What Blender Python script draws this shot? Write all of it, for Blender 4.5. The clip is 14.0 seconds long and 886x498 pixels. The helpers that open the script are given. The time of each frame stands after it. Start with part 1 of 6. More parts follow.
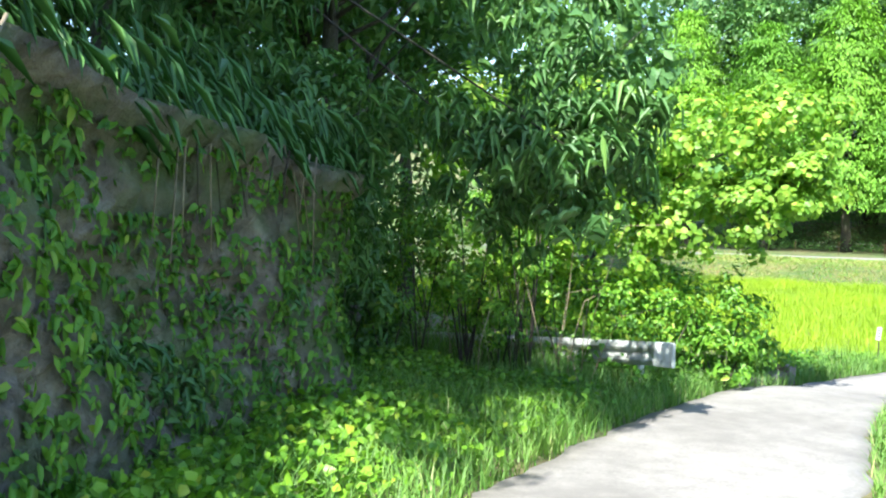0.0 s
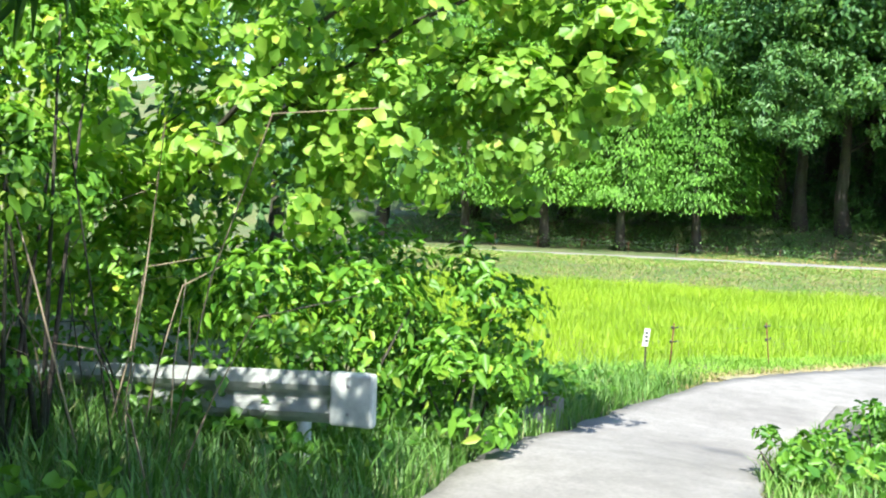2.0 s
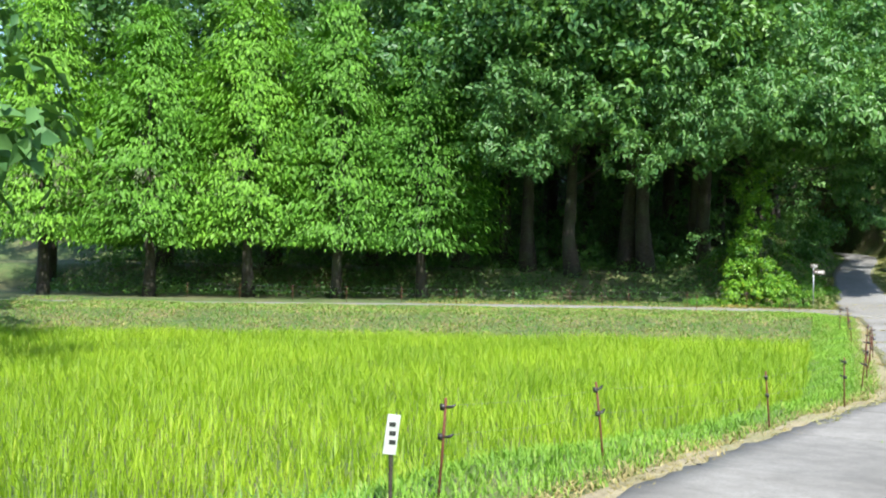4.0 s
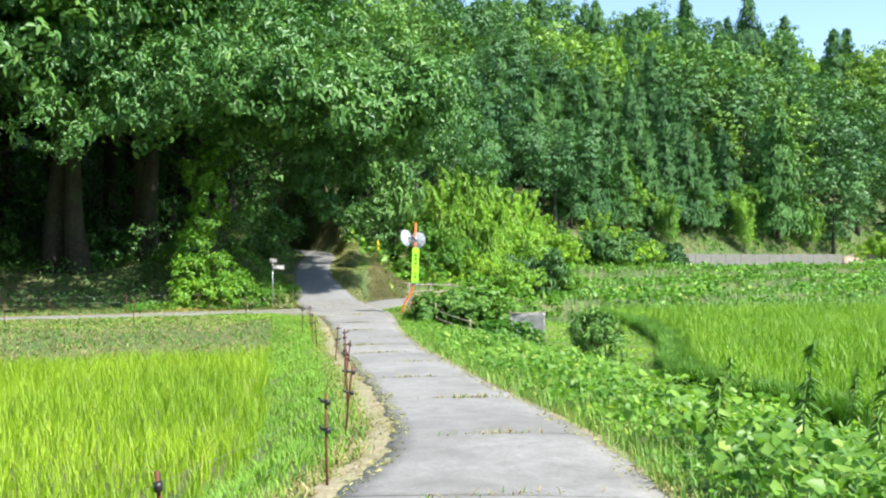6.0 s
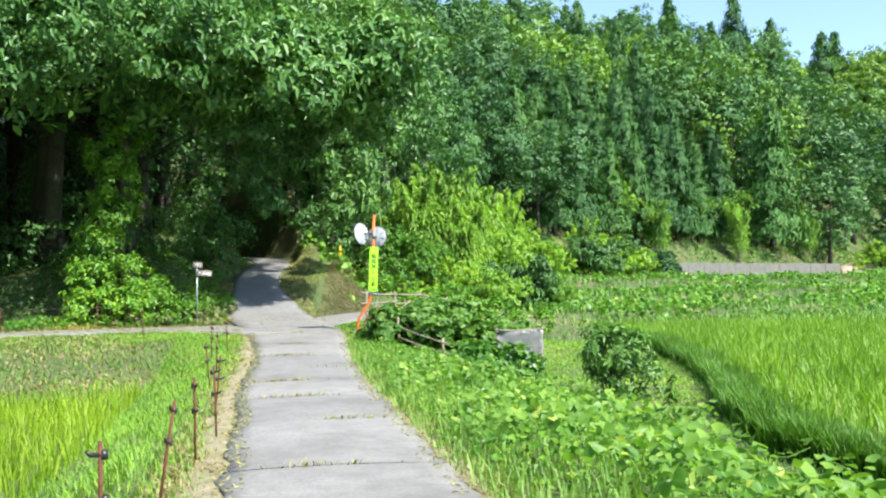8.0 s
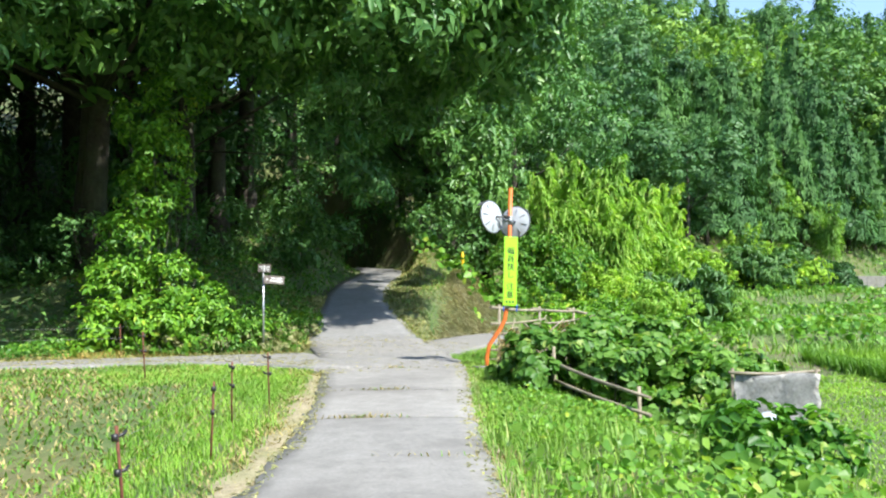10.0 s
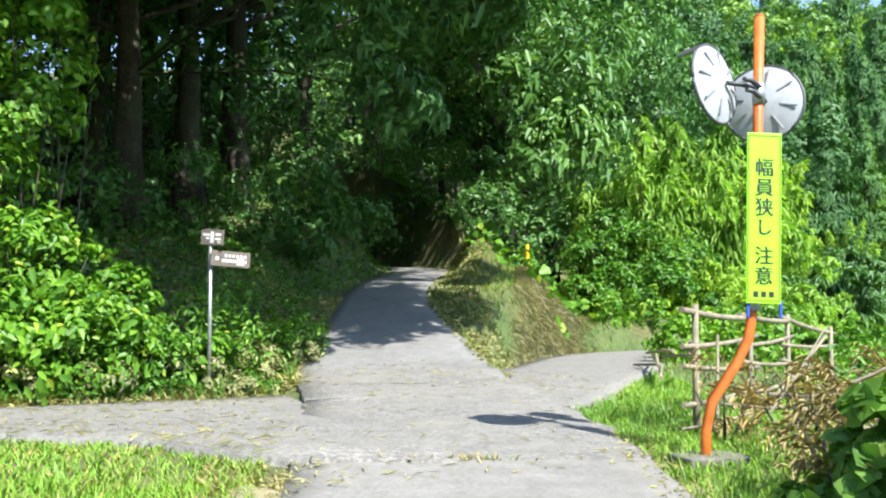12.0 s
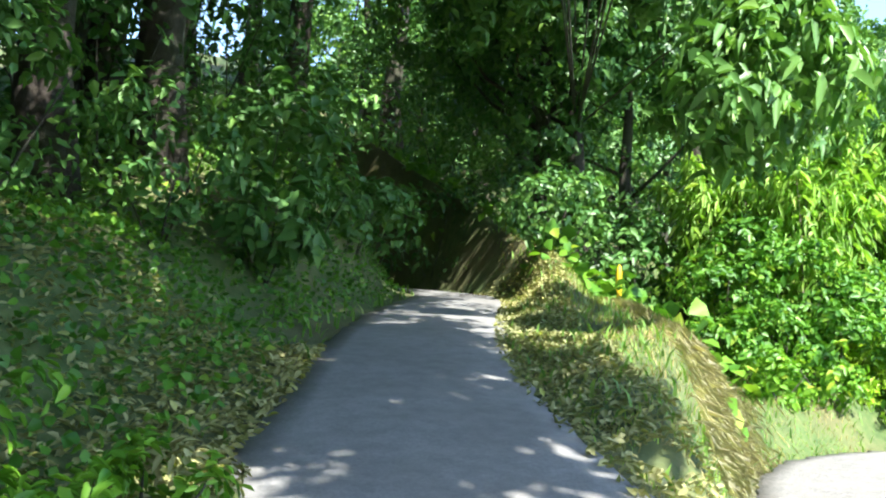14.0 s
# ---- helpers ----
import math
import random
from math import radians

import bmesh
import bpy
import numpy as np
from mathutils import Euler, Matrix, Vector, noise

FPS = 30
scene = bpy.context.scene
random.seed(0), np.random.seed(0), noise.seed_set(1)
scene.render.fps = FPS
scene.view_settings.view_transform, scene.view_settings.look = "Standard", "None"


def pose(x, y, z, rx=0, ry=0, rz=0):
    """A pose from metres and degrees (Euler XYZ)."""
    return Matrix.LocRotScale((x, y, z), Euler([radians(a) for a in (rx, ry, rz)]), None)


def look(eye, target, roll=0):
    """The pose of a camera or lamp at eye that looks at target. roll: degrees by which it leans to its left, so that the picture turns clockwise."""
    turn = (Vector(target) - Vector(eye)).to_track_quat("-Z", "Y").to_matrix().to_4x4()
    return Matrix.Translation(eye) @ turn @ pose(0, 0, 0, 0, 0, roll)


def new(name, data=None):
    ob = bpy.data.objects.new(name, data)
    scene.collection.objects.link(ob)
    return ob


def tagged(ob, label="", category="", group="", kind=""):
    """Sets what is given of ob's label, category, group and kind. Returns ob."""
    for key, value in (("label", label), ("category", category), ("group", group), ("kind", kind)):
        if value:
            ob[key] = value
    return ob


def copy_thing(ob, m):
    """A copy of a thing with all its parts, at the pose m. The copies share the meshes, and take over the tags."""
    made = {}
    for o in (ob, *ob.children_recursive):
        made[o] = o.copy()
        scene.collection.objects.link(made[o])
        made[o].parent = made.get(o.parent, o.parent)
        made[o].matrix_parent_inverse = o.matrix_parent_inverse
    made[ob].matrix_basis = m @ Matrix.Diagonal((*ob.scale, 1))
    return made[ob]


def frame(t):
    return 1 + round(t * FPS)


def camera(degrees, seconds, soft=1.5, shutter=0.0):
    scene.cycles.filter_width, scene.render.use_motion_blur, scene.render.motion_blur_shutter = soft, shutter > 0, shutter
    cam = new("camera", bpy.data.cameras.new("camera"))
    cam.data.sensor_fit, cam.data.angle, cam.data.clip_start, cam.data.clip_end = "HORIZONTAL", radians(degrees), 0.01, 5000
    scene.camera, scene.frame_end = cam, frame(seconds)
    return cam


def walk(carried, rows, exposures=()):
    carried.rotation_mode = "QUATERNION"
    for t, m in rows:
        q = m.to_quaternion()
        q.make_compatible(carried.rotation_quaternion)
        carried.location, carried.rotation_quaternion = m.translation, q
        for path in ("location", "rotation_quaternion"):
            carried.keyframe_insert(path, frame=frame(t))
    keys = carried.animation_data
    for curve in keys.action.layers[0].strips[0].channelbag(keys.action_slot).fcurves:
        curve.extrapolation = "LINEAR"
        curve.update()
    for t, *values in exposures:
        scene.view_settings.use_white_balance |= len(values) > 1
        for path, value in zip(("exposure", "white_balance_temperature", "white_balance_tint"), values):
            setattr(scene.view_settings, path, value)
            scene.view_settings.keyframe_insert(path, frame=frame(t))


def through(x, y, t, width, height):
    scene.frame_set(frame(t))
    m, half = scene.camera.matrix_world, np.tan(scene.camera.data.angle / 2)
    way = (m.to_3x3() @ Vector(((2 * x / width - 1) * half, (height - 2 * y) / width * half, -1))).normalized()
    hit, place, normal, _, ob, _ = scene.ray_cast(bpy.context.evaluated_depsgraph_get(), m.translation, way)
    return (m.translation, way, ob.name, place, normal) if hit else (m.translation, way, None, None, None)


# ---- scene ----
# The camera rides in a small car along a narrow farm road.
cam = camera(51.4, 14.0, soft=2.1)
PATH = [
    (0, (5.482, -15.697, 3.644), (4.088, -14.269, 3.525), 0.1),
    (0.5, (4.421, -14.3, 3.399), (3.166, -12.747, 3.292), -0.2),
    (1, (3.4, -12.687, 3.166), (2.292, -11.025, 3.055), 0.3),
    (1.5, (2.657, -11.173, 2.928), (1.683, -9.428, 2.838), -0.2),
    (2, (1.885, -9.581, 2.738), (1.022, -7.781, 2.63), 2.0),
    (2.2, (1.639, -8.944, 2.681), (0.815, -7.125, 2.567), 2.1),
    (4.3, (-0.065, -0.829, 1.821), (-0.19, 1.166, 1.877), 0.7),
    (4.5, (0.0, 0.0, 1.767), (-0.001, 1.999, 1.837), 0.7),
    (5, (0.346, 1.845, 1.775), (0.654, 3.819, 1.874), 0.8),
    (5.5, (0.955, 3.364, 1.758), (1.546, 5.272, 1.852), -0.1),
    (6, (1.714, 4.956, 1.64), (2.531, 6.781, 1.685), -0.5),
    (6.5, (2.572, 6.4, 1.502), (3.509, 8.166, 1.538), -0.9),
    (7, (3.453, 8.019, 1.451), (4.409, 9.775, 1.493), -1.7),
    (7.5, (4.255, 9.764, 1.412), (5.202, 11.525, 1.473), -1.6),
    (8, (4.985, 11.461, 1.389), (5.846, 13.265, 1.463), -0.7),
    (8.5, (5.751, 13.332, 1.359), (6.517, 15.178, 1.442), -0.5),
    (9, (6.528, 15.56, 1.336), (7.226, 17.432, 1.421), -0.3),
    (9.2, (6.845, 16.462, 1.345), (7.522, 18.342, 1.437), -0.3),
    (11.3, (9.467, 26.198, 1.053), (10.02, 28.115, 1.186), -0.7),
    (11.5, (9.643, 27.3, 1.059), (10.193, 29.218, 1.195), -0.5),
    (12, (10.257, 29.791, 1.104), (10.798, 31.711, 1.246), -0.3),
    (12.5, (10.79, 32.53, 1.231), (11.352, 34.444, 1.371), 0.5),
    (13, (11.314, 35.165, 1.358), (11.878, 37.074, 1.555), 0.4),
    (13.5, (11.855, 37.795, 1.503), (12.404, 39.705, 1.727), 0.9),
    (14, (12.236, 40.271, 1.612), (12.757, 42.193, 1.808), 2.9),
]

walk(cam, [(t, look(eye, target, roll)) for t, eye, target, roll in PATH],
     exposures=[(t, stops, 6200, 10) for t, stops in ((0.0, 1.8), (1.2, 1.6), (2.2, 1.55), (4.3, 1.0), (5.5, 1.05), (9.2, 1.05), (11.3, 1.15), (12.5, 1.2), (13.2, 1.4), (14.0, 1.85))])

# ---- light: clear summer midday, sun behind the camera ----
SUN_DIR = Vector((0.24, -0.62, 0.75)).normalized()          # towards the sun
world = bpy.data.worlds.new("sky")
scene.world = world
world.use_nodes = True
sky = world.node_tree.nodes.new("ShaderNodeTexSky")
sky.sky_type, sky.sun_disc = "NISHITA", False
sky.sun_elevation = math.asin(SUN_DIR.z)
sky.sun_rotation = math.atan2(SUN_DIR.x, SUN_DIR.y)
sky.altitude, sky.air_density, sky.dust_density, sky.ozone_density = 100, 1.0, 0.6, 1.5
background = world.node_tree.nodes["Background"]
world.node_tree.links.new(sky.outputs[0], background.inputs[0])
background.inputs[1].default_value = 0.15
sun = new("sun", bpy.data.lights.new("sun", "SUN"))
sun.data.energy, sun.data.angle, sun.data.color = 5.0, radians(0.53), (1.0, 0.95, 0.86)
sun.matrix_world = look(SUN_DIR * 100, (0, 0, 0))

# ---- materials ----
def node_material(name):
    m = bpy.data.materials.new(name)
    m.use_nodes = True
    t = m.node_tree
    return m, t, t.nodes, t.links, t.nodes["Principled BSDF"]


def noise_node(nodes, links, scale, detail=4.0, rough=0.6, coord="Object"):
    tc = nodes.new("ShaderNodeTexCoord")
    n = nodes.new("ShaderNodeTexNoise")
    n.inputs["Scale"].default_value, n.inputs["Detail"].default_value, n.inputs["Roughness"].default_value = scale, detail, rough
    links.new(tc.outputs[coord], n.inputs["Vector"])
    return n


def ramp(nodes, links, source, stops):
    r = nodes.new("ShaderNodeValToRGB")
    while len(r.color_ramp.elements) < len(stops):
        r.color_ramp.elements.new(0.5)
    for e, (at, c) in zip(r.color_ramp.elements, stops):
        e.position, e.color = at, (*c, 1)
    links.new(source, r.inputs[0])
    return r


def mix_colour(nodes, links, fac, a, b, mode="MIX"):
    m = nodes.new("ShaderNodeMix")
    m.data_type, m.blend_type = "RGBA", mode
    for value, slot in ((fac, 0), (a, 6), (b, 7)):
        if isinstance(value, (int, float)):
            m.inputs[slot].default_value = value
        elif isinstance(value, tuple):
            m.inputs[slot].default_value = (*value, 1)
        else:
            links.new(value, m.inputs[slot])
    return m.outputs[2]


def add_bump(nodes, links, bsdf, height, strength=0.4, distance=0.02):
    b = nodes.new("ShaderNodeBump")
    b.inputs["Strength"].default_value, b.inputs["Distance"].default_value = strength, distance
    links.new(height, b.inputs["Height"])
    links.new(b.outputs[0], bsdf.inputs["Normal"])


def two_scale(name, stops, fine, coarse, tint, amount, roughness, bump=0.4, distance=0.01, metallic=0.0):
    """A surface with a fine grain by a ramp and broad stains of another tint."""
    m, t, nodes, links, bsdf = node_material(name)
    small, broad = noise_node(nodes, links, fine, 6, 0.7), noise_node(nodes, links, coarse, 3, 0.5)
    base = ramp(nodes, links, small.outputs[0], stops)
    mid = noise_node(nodes, links, math.sqrt(fine * coarse), 4, 0.6)
    tone = ramp(nodes, links, mid.outputs[0], [(0.34, (0.86, 0.86, 0.85)), (0.66, (1.09, 1.09, 1.08))])
    mask = ramp(nodes, links, broad.outputs[0], [(0.42, (0, 0, 0)), (0.68, (amount,) * 3)])
    links.new(mix_colour(nodes, links, 1.0, mix_colour(nodes, links, mask.outputs[0], base.outputs[0], tint), tone.outputs[0], "MULTIPLY"), bsdf.inputs["Base Color"])
    bsdf.inputs["Roughness"].default_value, bsdf.inputs["Metallic"].default_value = roughness, metallic
    add_bump(nodes, links, bsdf, small.outputs[0], bump, distance)
    return m


def leaf_material(name, dark, light, through=0.3, roughness=0.45, spread=None, each=((0.72, 0.80, 0.85), (1.0, 1.0, 0.95), (1.32, 1.2, 0.9))):
    """Foliage: every leaf its own shade, a part of the light passing through it."""
    m, t, nodes, links, bsdf = node_material(name)
    geo = nodes.new("ShaderNodeNewGeometry")
    mid = tuple((a + b) / 2 for a, b in zip(dark, light))
    r = ramp(nodes, links, geo.outputs["Random Per Island"], [(0.0, dark), (0.5, mid), (0.93, light), (1.0, spread or light)])
    info = nodes.new("ShaderNodeObjectInfo")
    broad = noise_node(nodes, links, 0.35, 2, 0.5)
    shade = ramp(nodes, links, broad.outputs[0], [(0.3, (0.75, 0.8, 0.75)), (0.7, (1.15, 1.1, 0.95))])
    own = ramp(nodes, links, info.outputs["Random"], [(0.0, each[0]), (0.6, each[1]), (1.0, each[2])])
    c = mix_colour(nodes, links, 1.0, r.outputs[0], shade.outputs[0], "MULTIPLY")
    c = mix_colour(nodes, links, 1.0, c, own.outputs[0], "MULTIPLY")
    links.new(c, bsdf.inputs["Base Color"])
    bsdf.inputs["Roughness"].default_value = roughness
    bsdf.inputs["Specular IOR Level"].default_value = 0.35
    trans = nodes.new("ShaderNodeBsdfTranslucent")
    bright = mix_colour(nodes, links, 1.0, c, (1.25, 1.35, 0.55), "MULTIPLY")
    links.new(bright, trans.inputs[0])
    blend = nodes.new("ShaderNodeMixShader")
    blend.inputs[0].default_value = through
    links.new(bsdf.outputs[0], blend.inputs[1])
    links.new(trans.outputs[0], blend.inputs[2])
    links.new(blend.outputs[0], nodes["Material Output"].inputs[0])
    return m


def plain(name, colour, roughness=0.5, metallic=0.0, wear=0.25, scale=14.0):
    """Paint or metal with slight blotches and wear."""
    m, t, nodes, links, bsdf = node_material(name)
    n = noise_node(nodes, links, scale, 5, 0.65)
    low = tuple(c * (1 - wear) for c in colour)
    high = tuple(min(1, c * (1 + wear * 0.5)) for c in colour)
    links.new(ramp(nodes, links, n.outputs[0], [(0.3, low), (0.6, colour), (0.85, high)]).outputs[0], bsdf.inputs["Base Color"])
    bsdf.inputs["Roughness"].default_value, bsdf.inputs["Metallic"].default_value = roughness, metallic
    add_bump(nodes, links, bsdf, n.outputs[0], 0.15, 0.004)
    return m


M_EARTH = two_scale("earth_and_low_grass", [(0.3, (0.04, 0.075, 0.02)), (0.5, (0.075, 0.12, 0.03)), (0.75, (0.14, 0.14, 0.06))], 5.0, 0.35, (0.16, 0.12, 0.06), 0.6, 0.95, 0.6, 0.05)
M_ROAD = two_scale("worn_pale_concrete", [(0.25, (0.185, 0.178, 0.165)), (0.5, (0.255, 0.246, 0.228)), (0.8, (0.36, 0.345, 0.32))], 28.0, 0.55, (0.17, 0.162, 0.148), 0.75, 0.9, 0.5, 0.008)
M_GRAVEL = two_scale("gravelly_asphalt", [(0.3, (0.10, 0.096, 0.09)), (0.5, (0.205, 0.198, 0.182)), (0.72, (0.38, 0.365, 0.335))], 26.0, 0.9, (0.25, 0.238, 0.21), 0.6, 0.95, 0.8, 0.015)
M_BARK = two_scale("bark", [(0.3, (0.025, 0.02, 0.016)), (0.55, (0.055, 0.045, 0.035)), (0.8, (0.11, 0.10, 0.08))], 9.0, 1.2, (0.06, 0.08, 0.035), 0.6, 0.95, 0.9, 0.05)
M_CONCRETE = two_scale("mossy_old_concrete", [(0.3, (0.11, 0.105, 0.09)), (0.55, (0.19, 0.182, 0.16)), (0.8, (0.29, 0.28, 0.25))], 16.0, 1.3, (0.13, 0.13, 0.09), 0.7, 0.92, 0.6, 0.012)
M_BAMBOO_POLE = two_scale("weathered_bamboo", [(0.3, (0.16, 0.13, 0.09)), (0.55, (0.29, 0.25, 0.17)), (0.8, (0.42, 0.38, 0.28))], 7.0, 2.0, (0.17, 0.15, 0.11), 0.6, 0.7, 0.4, 0.01)
M_RICE = leaf_material("rice_leaf", (0.21, 0.35, 0.014), (0.32, 0.48, 0.03), 0.42, 0.5, (0.52, 0.60, 0.10))
M_GRASS = leaf_material("verge_grass", (0.10, 0.23, 0.04), (0.26, 0.43, 0.10), 0.36, 0.5, (0.42, 0.42, 0.18))
M_DRY = leaf_material("dry_grass", (0.22, 0.19, 0.08), (0.46, 0.38, 0.20), 0.25, 0.7, (0.60, 0.52, 0.32))
M_KUDZU = leaf_material("kudzu_leaf", (0.095, 0.235, 0.035), (0.26, 0.44, 0.08), 0.42, 0.45, (0.48, 0.55, 0.13))
M_BROAD = leaf_material("broadleaf", (0.065, 0.17, 0.05), (0.14, 0.285, 0.08), 0.24, 0.4, (0.2, 0.35, 0.09))
M_HINOKI = leaf_material("fresh_green_sprays", (0.085, 0.21, 0.022), (0.18, 0.40, 0.047), 0.34, 0.5)
M_CEDAR = leaf_material("cedar_needles", (0.04, 0.125, 0.035), (0.085, 0.215, 0.05), 0.15, 0.6)
M_FARWOOD = leaf_material("hillside_leaves", (0.075, 0.175, 0.058), (0.135, 0.265, 0.082), 0.22, 0.5, (0.18, 0.32, 0.09), ((0.5, 0.62, 0.72), (0.95, 1.0, 0.95), (1.75, 1.5, 0.75)))
M_BAMBOO = leaf_material("bamboo_leaf", (0.17, 0.34, 0.045), (0.36, 0.56, 0.10), 0.38, 0.5, (0.50, 0.58, 0.16))
M_SHRUB = leaf_material("roadside_shrub", (0.05, 0.16, 0.02), (0.17, 0.36, 0.04), 0.32, 0.42, (0.32, 0.42, 0.07))
M_DEADVINE = leaf_material("withered_vine", (0.30, 0.25, 0.15), (0.52, 0.45, 0.29), 0.15, 0.8)
M_ORANGE = plain("orange_paint", (0.70, 0.17, 0.03), 0.45, 0, 0.35)
M_MIRROR_BACK = plain("pale_grey_mirror_back", (0.40, 0.43, 0.45), 0.5, 0.0, 0.2, 6)
M_MIRROR = plain("convex_mirror", (0.9, 0.9, 0.9), 0.03, 1.0, 0.02)
M_GALV = plain("galvanised_steel", (0.42, 0.43, 0.43), 0.45, 0.8, 0.3)
M_DARKMETAL = plain("dark_bracket", (0.10, 0.105, 0.11), 0.5, 0.3, 0.3)
M_YELLOW = plain("fluorescent_yellow", (0.37, 0.83, 0.02), 0.5, 0, 0.08)
M_BLACK = plain("black_lettering", (0.02, 0.025, 0.02), 0.6, 0, 0.2)
M_BLUE = plain("blue_strap", (0.03, 0.10, 0.45), 0.5, 0, 0.2)
M_WHITE = plain("chalky_white_paint", (0.48, 0.51, 0.47), 0.6, 0, 0.3, 9)
M_RUST = plain("rusty_fence_rod", (0.16, 0.055, 0.03), 0.8, 0.2, 0.5, 30)
M_INSULATOR = plain("black_insulator", (0.02, 0.02, 0.02), 0.4, 0, 0.2)
M_SIGNWOOD = two_scale("dark_stained_board", [(0.3, (0.12, 0.095, 0.08)), (0.6, (0.18, 0.145, 0.12)), (0.8, (0.24, 0.20, 0.17))], 20.0, 2.0, (0.09, 0.085, 0.07), 0.5, 0.8, 0.4, 0.01)
M_NET = plain("faded_grey_net", (0.42, 0.42, 0.40), 0.8, 0, 0.3, 25)
M_TARP = plain("wrinkled_blue_grey_sheet", (0.48, 0.52, 0.58), 0.5, 0, 0.35, 8)
M_MARKER = plain("yellow_marker", (0.85, 0.55, 0.02), 0.5, 0, 0.15)
M_WIRE = plain("grey_fence_wire", (0.22, 0.22, 0.21), 0.6, 0.3, 0.1)
M_SILK = leaf_material("pale_feathery_leaf", (0.14, 0.26, 0.04), (0.30, 0.44, 0.07), 0.3, 0.5, (0.38, 0.48, 0.10))
M_ROOD = two_scale("bare_pinkish_earth", [(0.3, (0.30, 0.22, 0.16)), (0.55, (0.42, 0.33, 0.25)), (0.8, (0.5, 0.42, 0.33))], 3.0, 0.4, (0.2, 0.2, 0.09), 0.5, 0.95, 0.6, 0.05)
# slabs differ a little in tone
for m in (M_ROAD,):
    t = m.node_tree
    b = t.nodes["Principled BSDF"]
    src = b.inputs["Base Color"].links[0].from_socket
    info = t.nodes.new("ShaderNodeObjectInfo")
    tone = ramp(t.nodes, t.links, info.outputs["Random"], [(0.0, (0.86, 0.86, 0.85)), (1.0, (1.05, 1.04, 1.02))])
    t.links.new(mix_colour(t.nodes, t.links, 1.0, src, tone.outputs[0], "MULTIPLY"), b.inputs["Base Color"])
# Same rice as M_RICE; greener, the effect of the viewing direction put into colour.
M_RICE_LOW = leaf_material("lower_rice_leaf", (0.17, 0.33, 0.02), (0.28, 0.47, 0.04), 0.40, 0.5, (0.40, 0.52, 0.08))
M_ASPHALT = two_scale("worn_grey_asphalt", [(0.25, (0.15, 0.15, 0.145)), (0.5, (0.22, 0.218, 0.21)), (0.8, (0.30, 0.295, 0.28))], 40.0, 0.8, (0.17, 0.165, 0.15), 0.6, 0.9, 0.5, 0.008)
M_PALE_LITTER = leaf_material("pale_clippings", (0.24, 0.24, 0.09), (0.50, 0.46, 0.24), 0.2, 0.8, (0.60, 0.58, 0.16))
M_PATHGRASS = leaf_material("short_path_grass", (0.13, 0.30, 0.035), (0.27, 0.46, 0.07), 0.36, 0.5, (0.38, 0.46, 0.13))
M_ROCK = two_scale("mossy_cut_rock", [(0.3, (0.05, 0.045, 0.032)), (0.52, (0.14, 0.125, 0.095)), (0.75, (0.30, 0.28, 0.23))], 3.2, 1.1, (0.06, 0.11, 0.025), 0.95, 0.95, 1.0, 0.12)
M_THATCH = leaf_material("dead_brown_grass", (0.34, 0.30, 0.22), (0.58, 0.52, 0.38), 0.25, 0.8, (0.68, 0.63, 0.48))
M_DEADSTEM = plain("dry_vine_stem", (0.33, 0.26, 0.17), 0.8, 0, 0.35)
M_LETTER = plain("white_lettering", (0.72, 0.72, 0.68), 0.6, 0, 0.15)
M_SHOULDER = two_scale("dry_straw_soil", [(0.3, (0.19, 0.155, 0.095)), (0.5, (0.33, 0.28, 0.175)), (0.75, (0.48, 0.42, 0.28))], 22.0, 1.4, (0.2, 0.22, 0.08), 0.6, 0.95, 0.8, 0.02)
# For the added blades that darken the lower paddy's rim.
M_RIM_DARK = leaf_material("dark_rim_blade", (0.05, 0.15, 0.015), (0.12, 0.27, 0.03), 0.3, 0.5)

# ---- shape helpers ----
rng = np.random.default_rng(7)


def smooth(a, b, x):
    t = np.clip((np.asarray(x, float) - a) / (b - a), 0, 1)
    return t * t * (3 - 2 * t)


def mesh_from(name, verts, faces, material, smooth_shade=False):
    """A mesh from arrays: verts (n, 3) and faces (m, 3) or (m, 4)."""
    verts, faces = np.asarray(verts, np.float32), np.asarray(faces, np.int32)
    me = bpy.data.meshes.new(name)
    me.vertices.add(len(verts))
    me.vertices.foreach_set("co", verts.ravel())
    k = faces.shape[1]
    me.loops.add(faces.size)
    me.loops.foreach_set("vertex_index", faces.ravel())
    me.polygons.add(len(faces))
    me.polygons.foreach_set("loop_start", np.arange(0, faces.size, k, dtype=np.int32))
    if smooth_shade:
        me.polygons.foreach_set("use_smooth", np.ones(len(faces), bool))
    me.materials.append(material)
    me.update(calc_edges=True)
    return me


def part(name, data, parent, label="", material=None):
    """Links a mesh or a bmesh as one object under a thing or a part."""
    if isinstance(data, bmesh.types.BMesh):
        me = bpy.data.meshes.new(name)
        data.to_mesh(me)
        data.free()
        me.materials.append(material)
        data = me
    ob = new(name, data)
    ob.parent = parent
    return tagged(ob, label) if label else ob


def thing(name, label, category, at=(0, 0, 0), turn=0, group="", kind=""):
    ob = new(name)
    ob.empty_display_size = 0.2
    ob.matrix_basis = pose(*at, 0, 0, turn)
    return tagged(ob, label, category, group, kind)


def unit(v):
    return v / np.maximum(np.linalg.norm(v, axis=-1, keepdims=True), 1e-9)


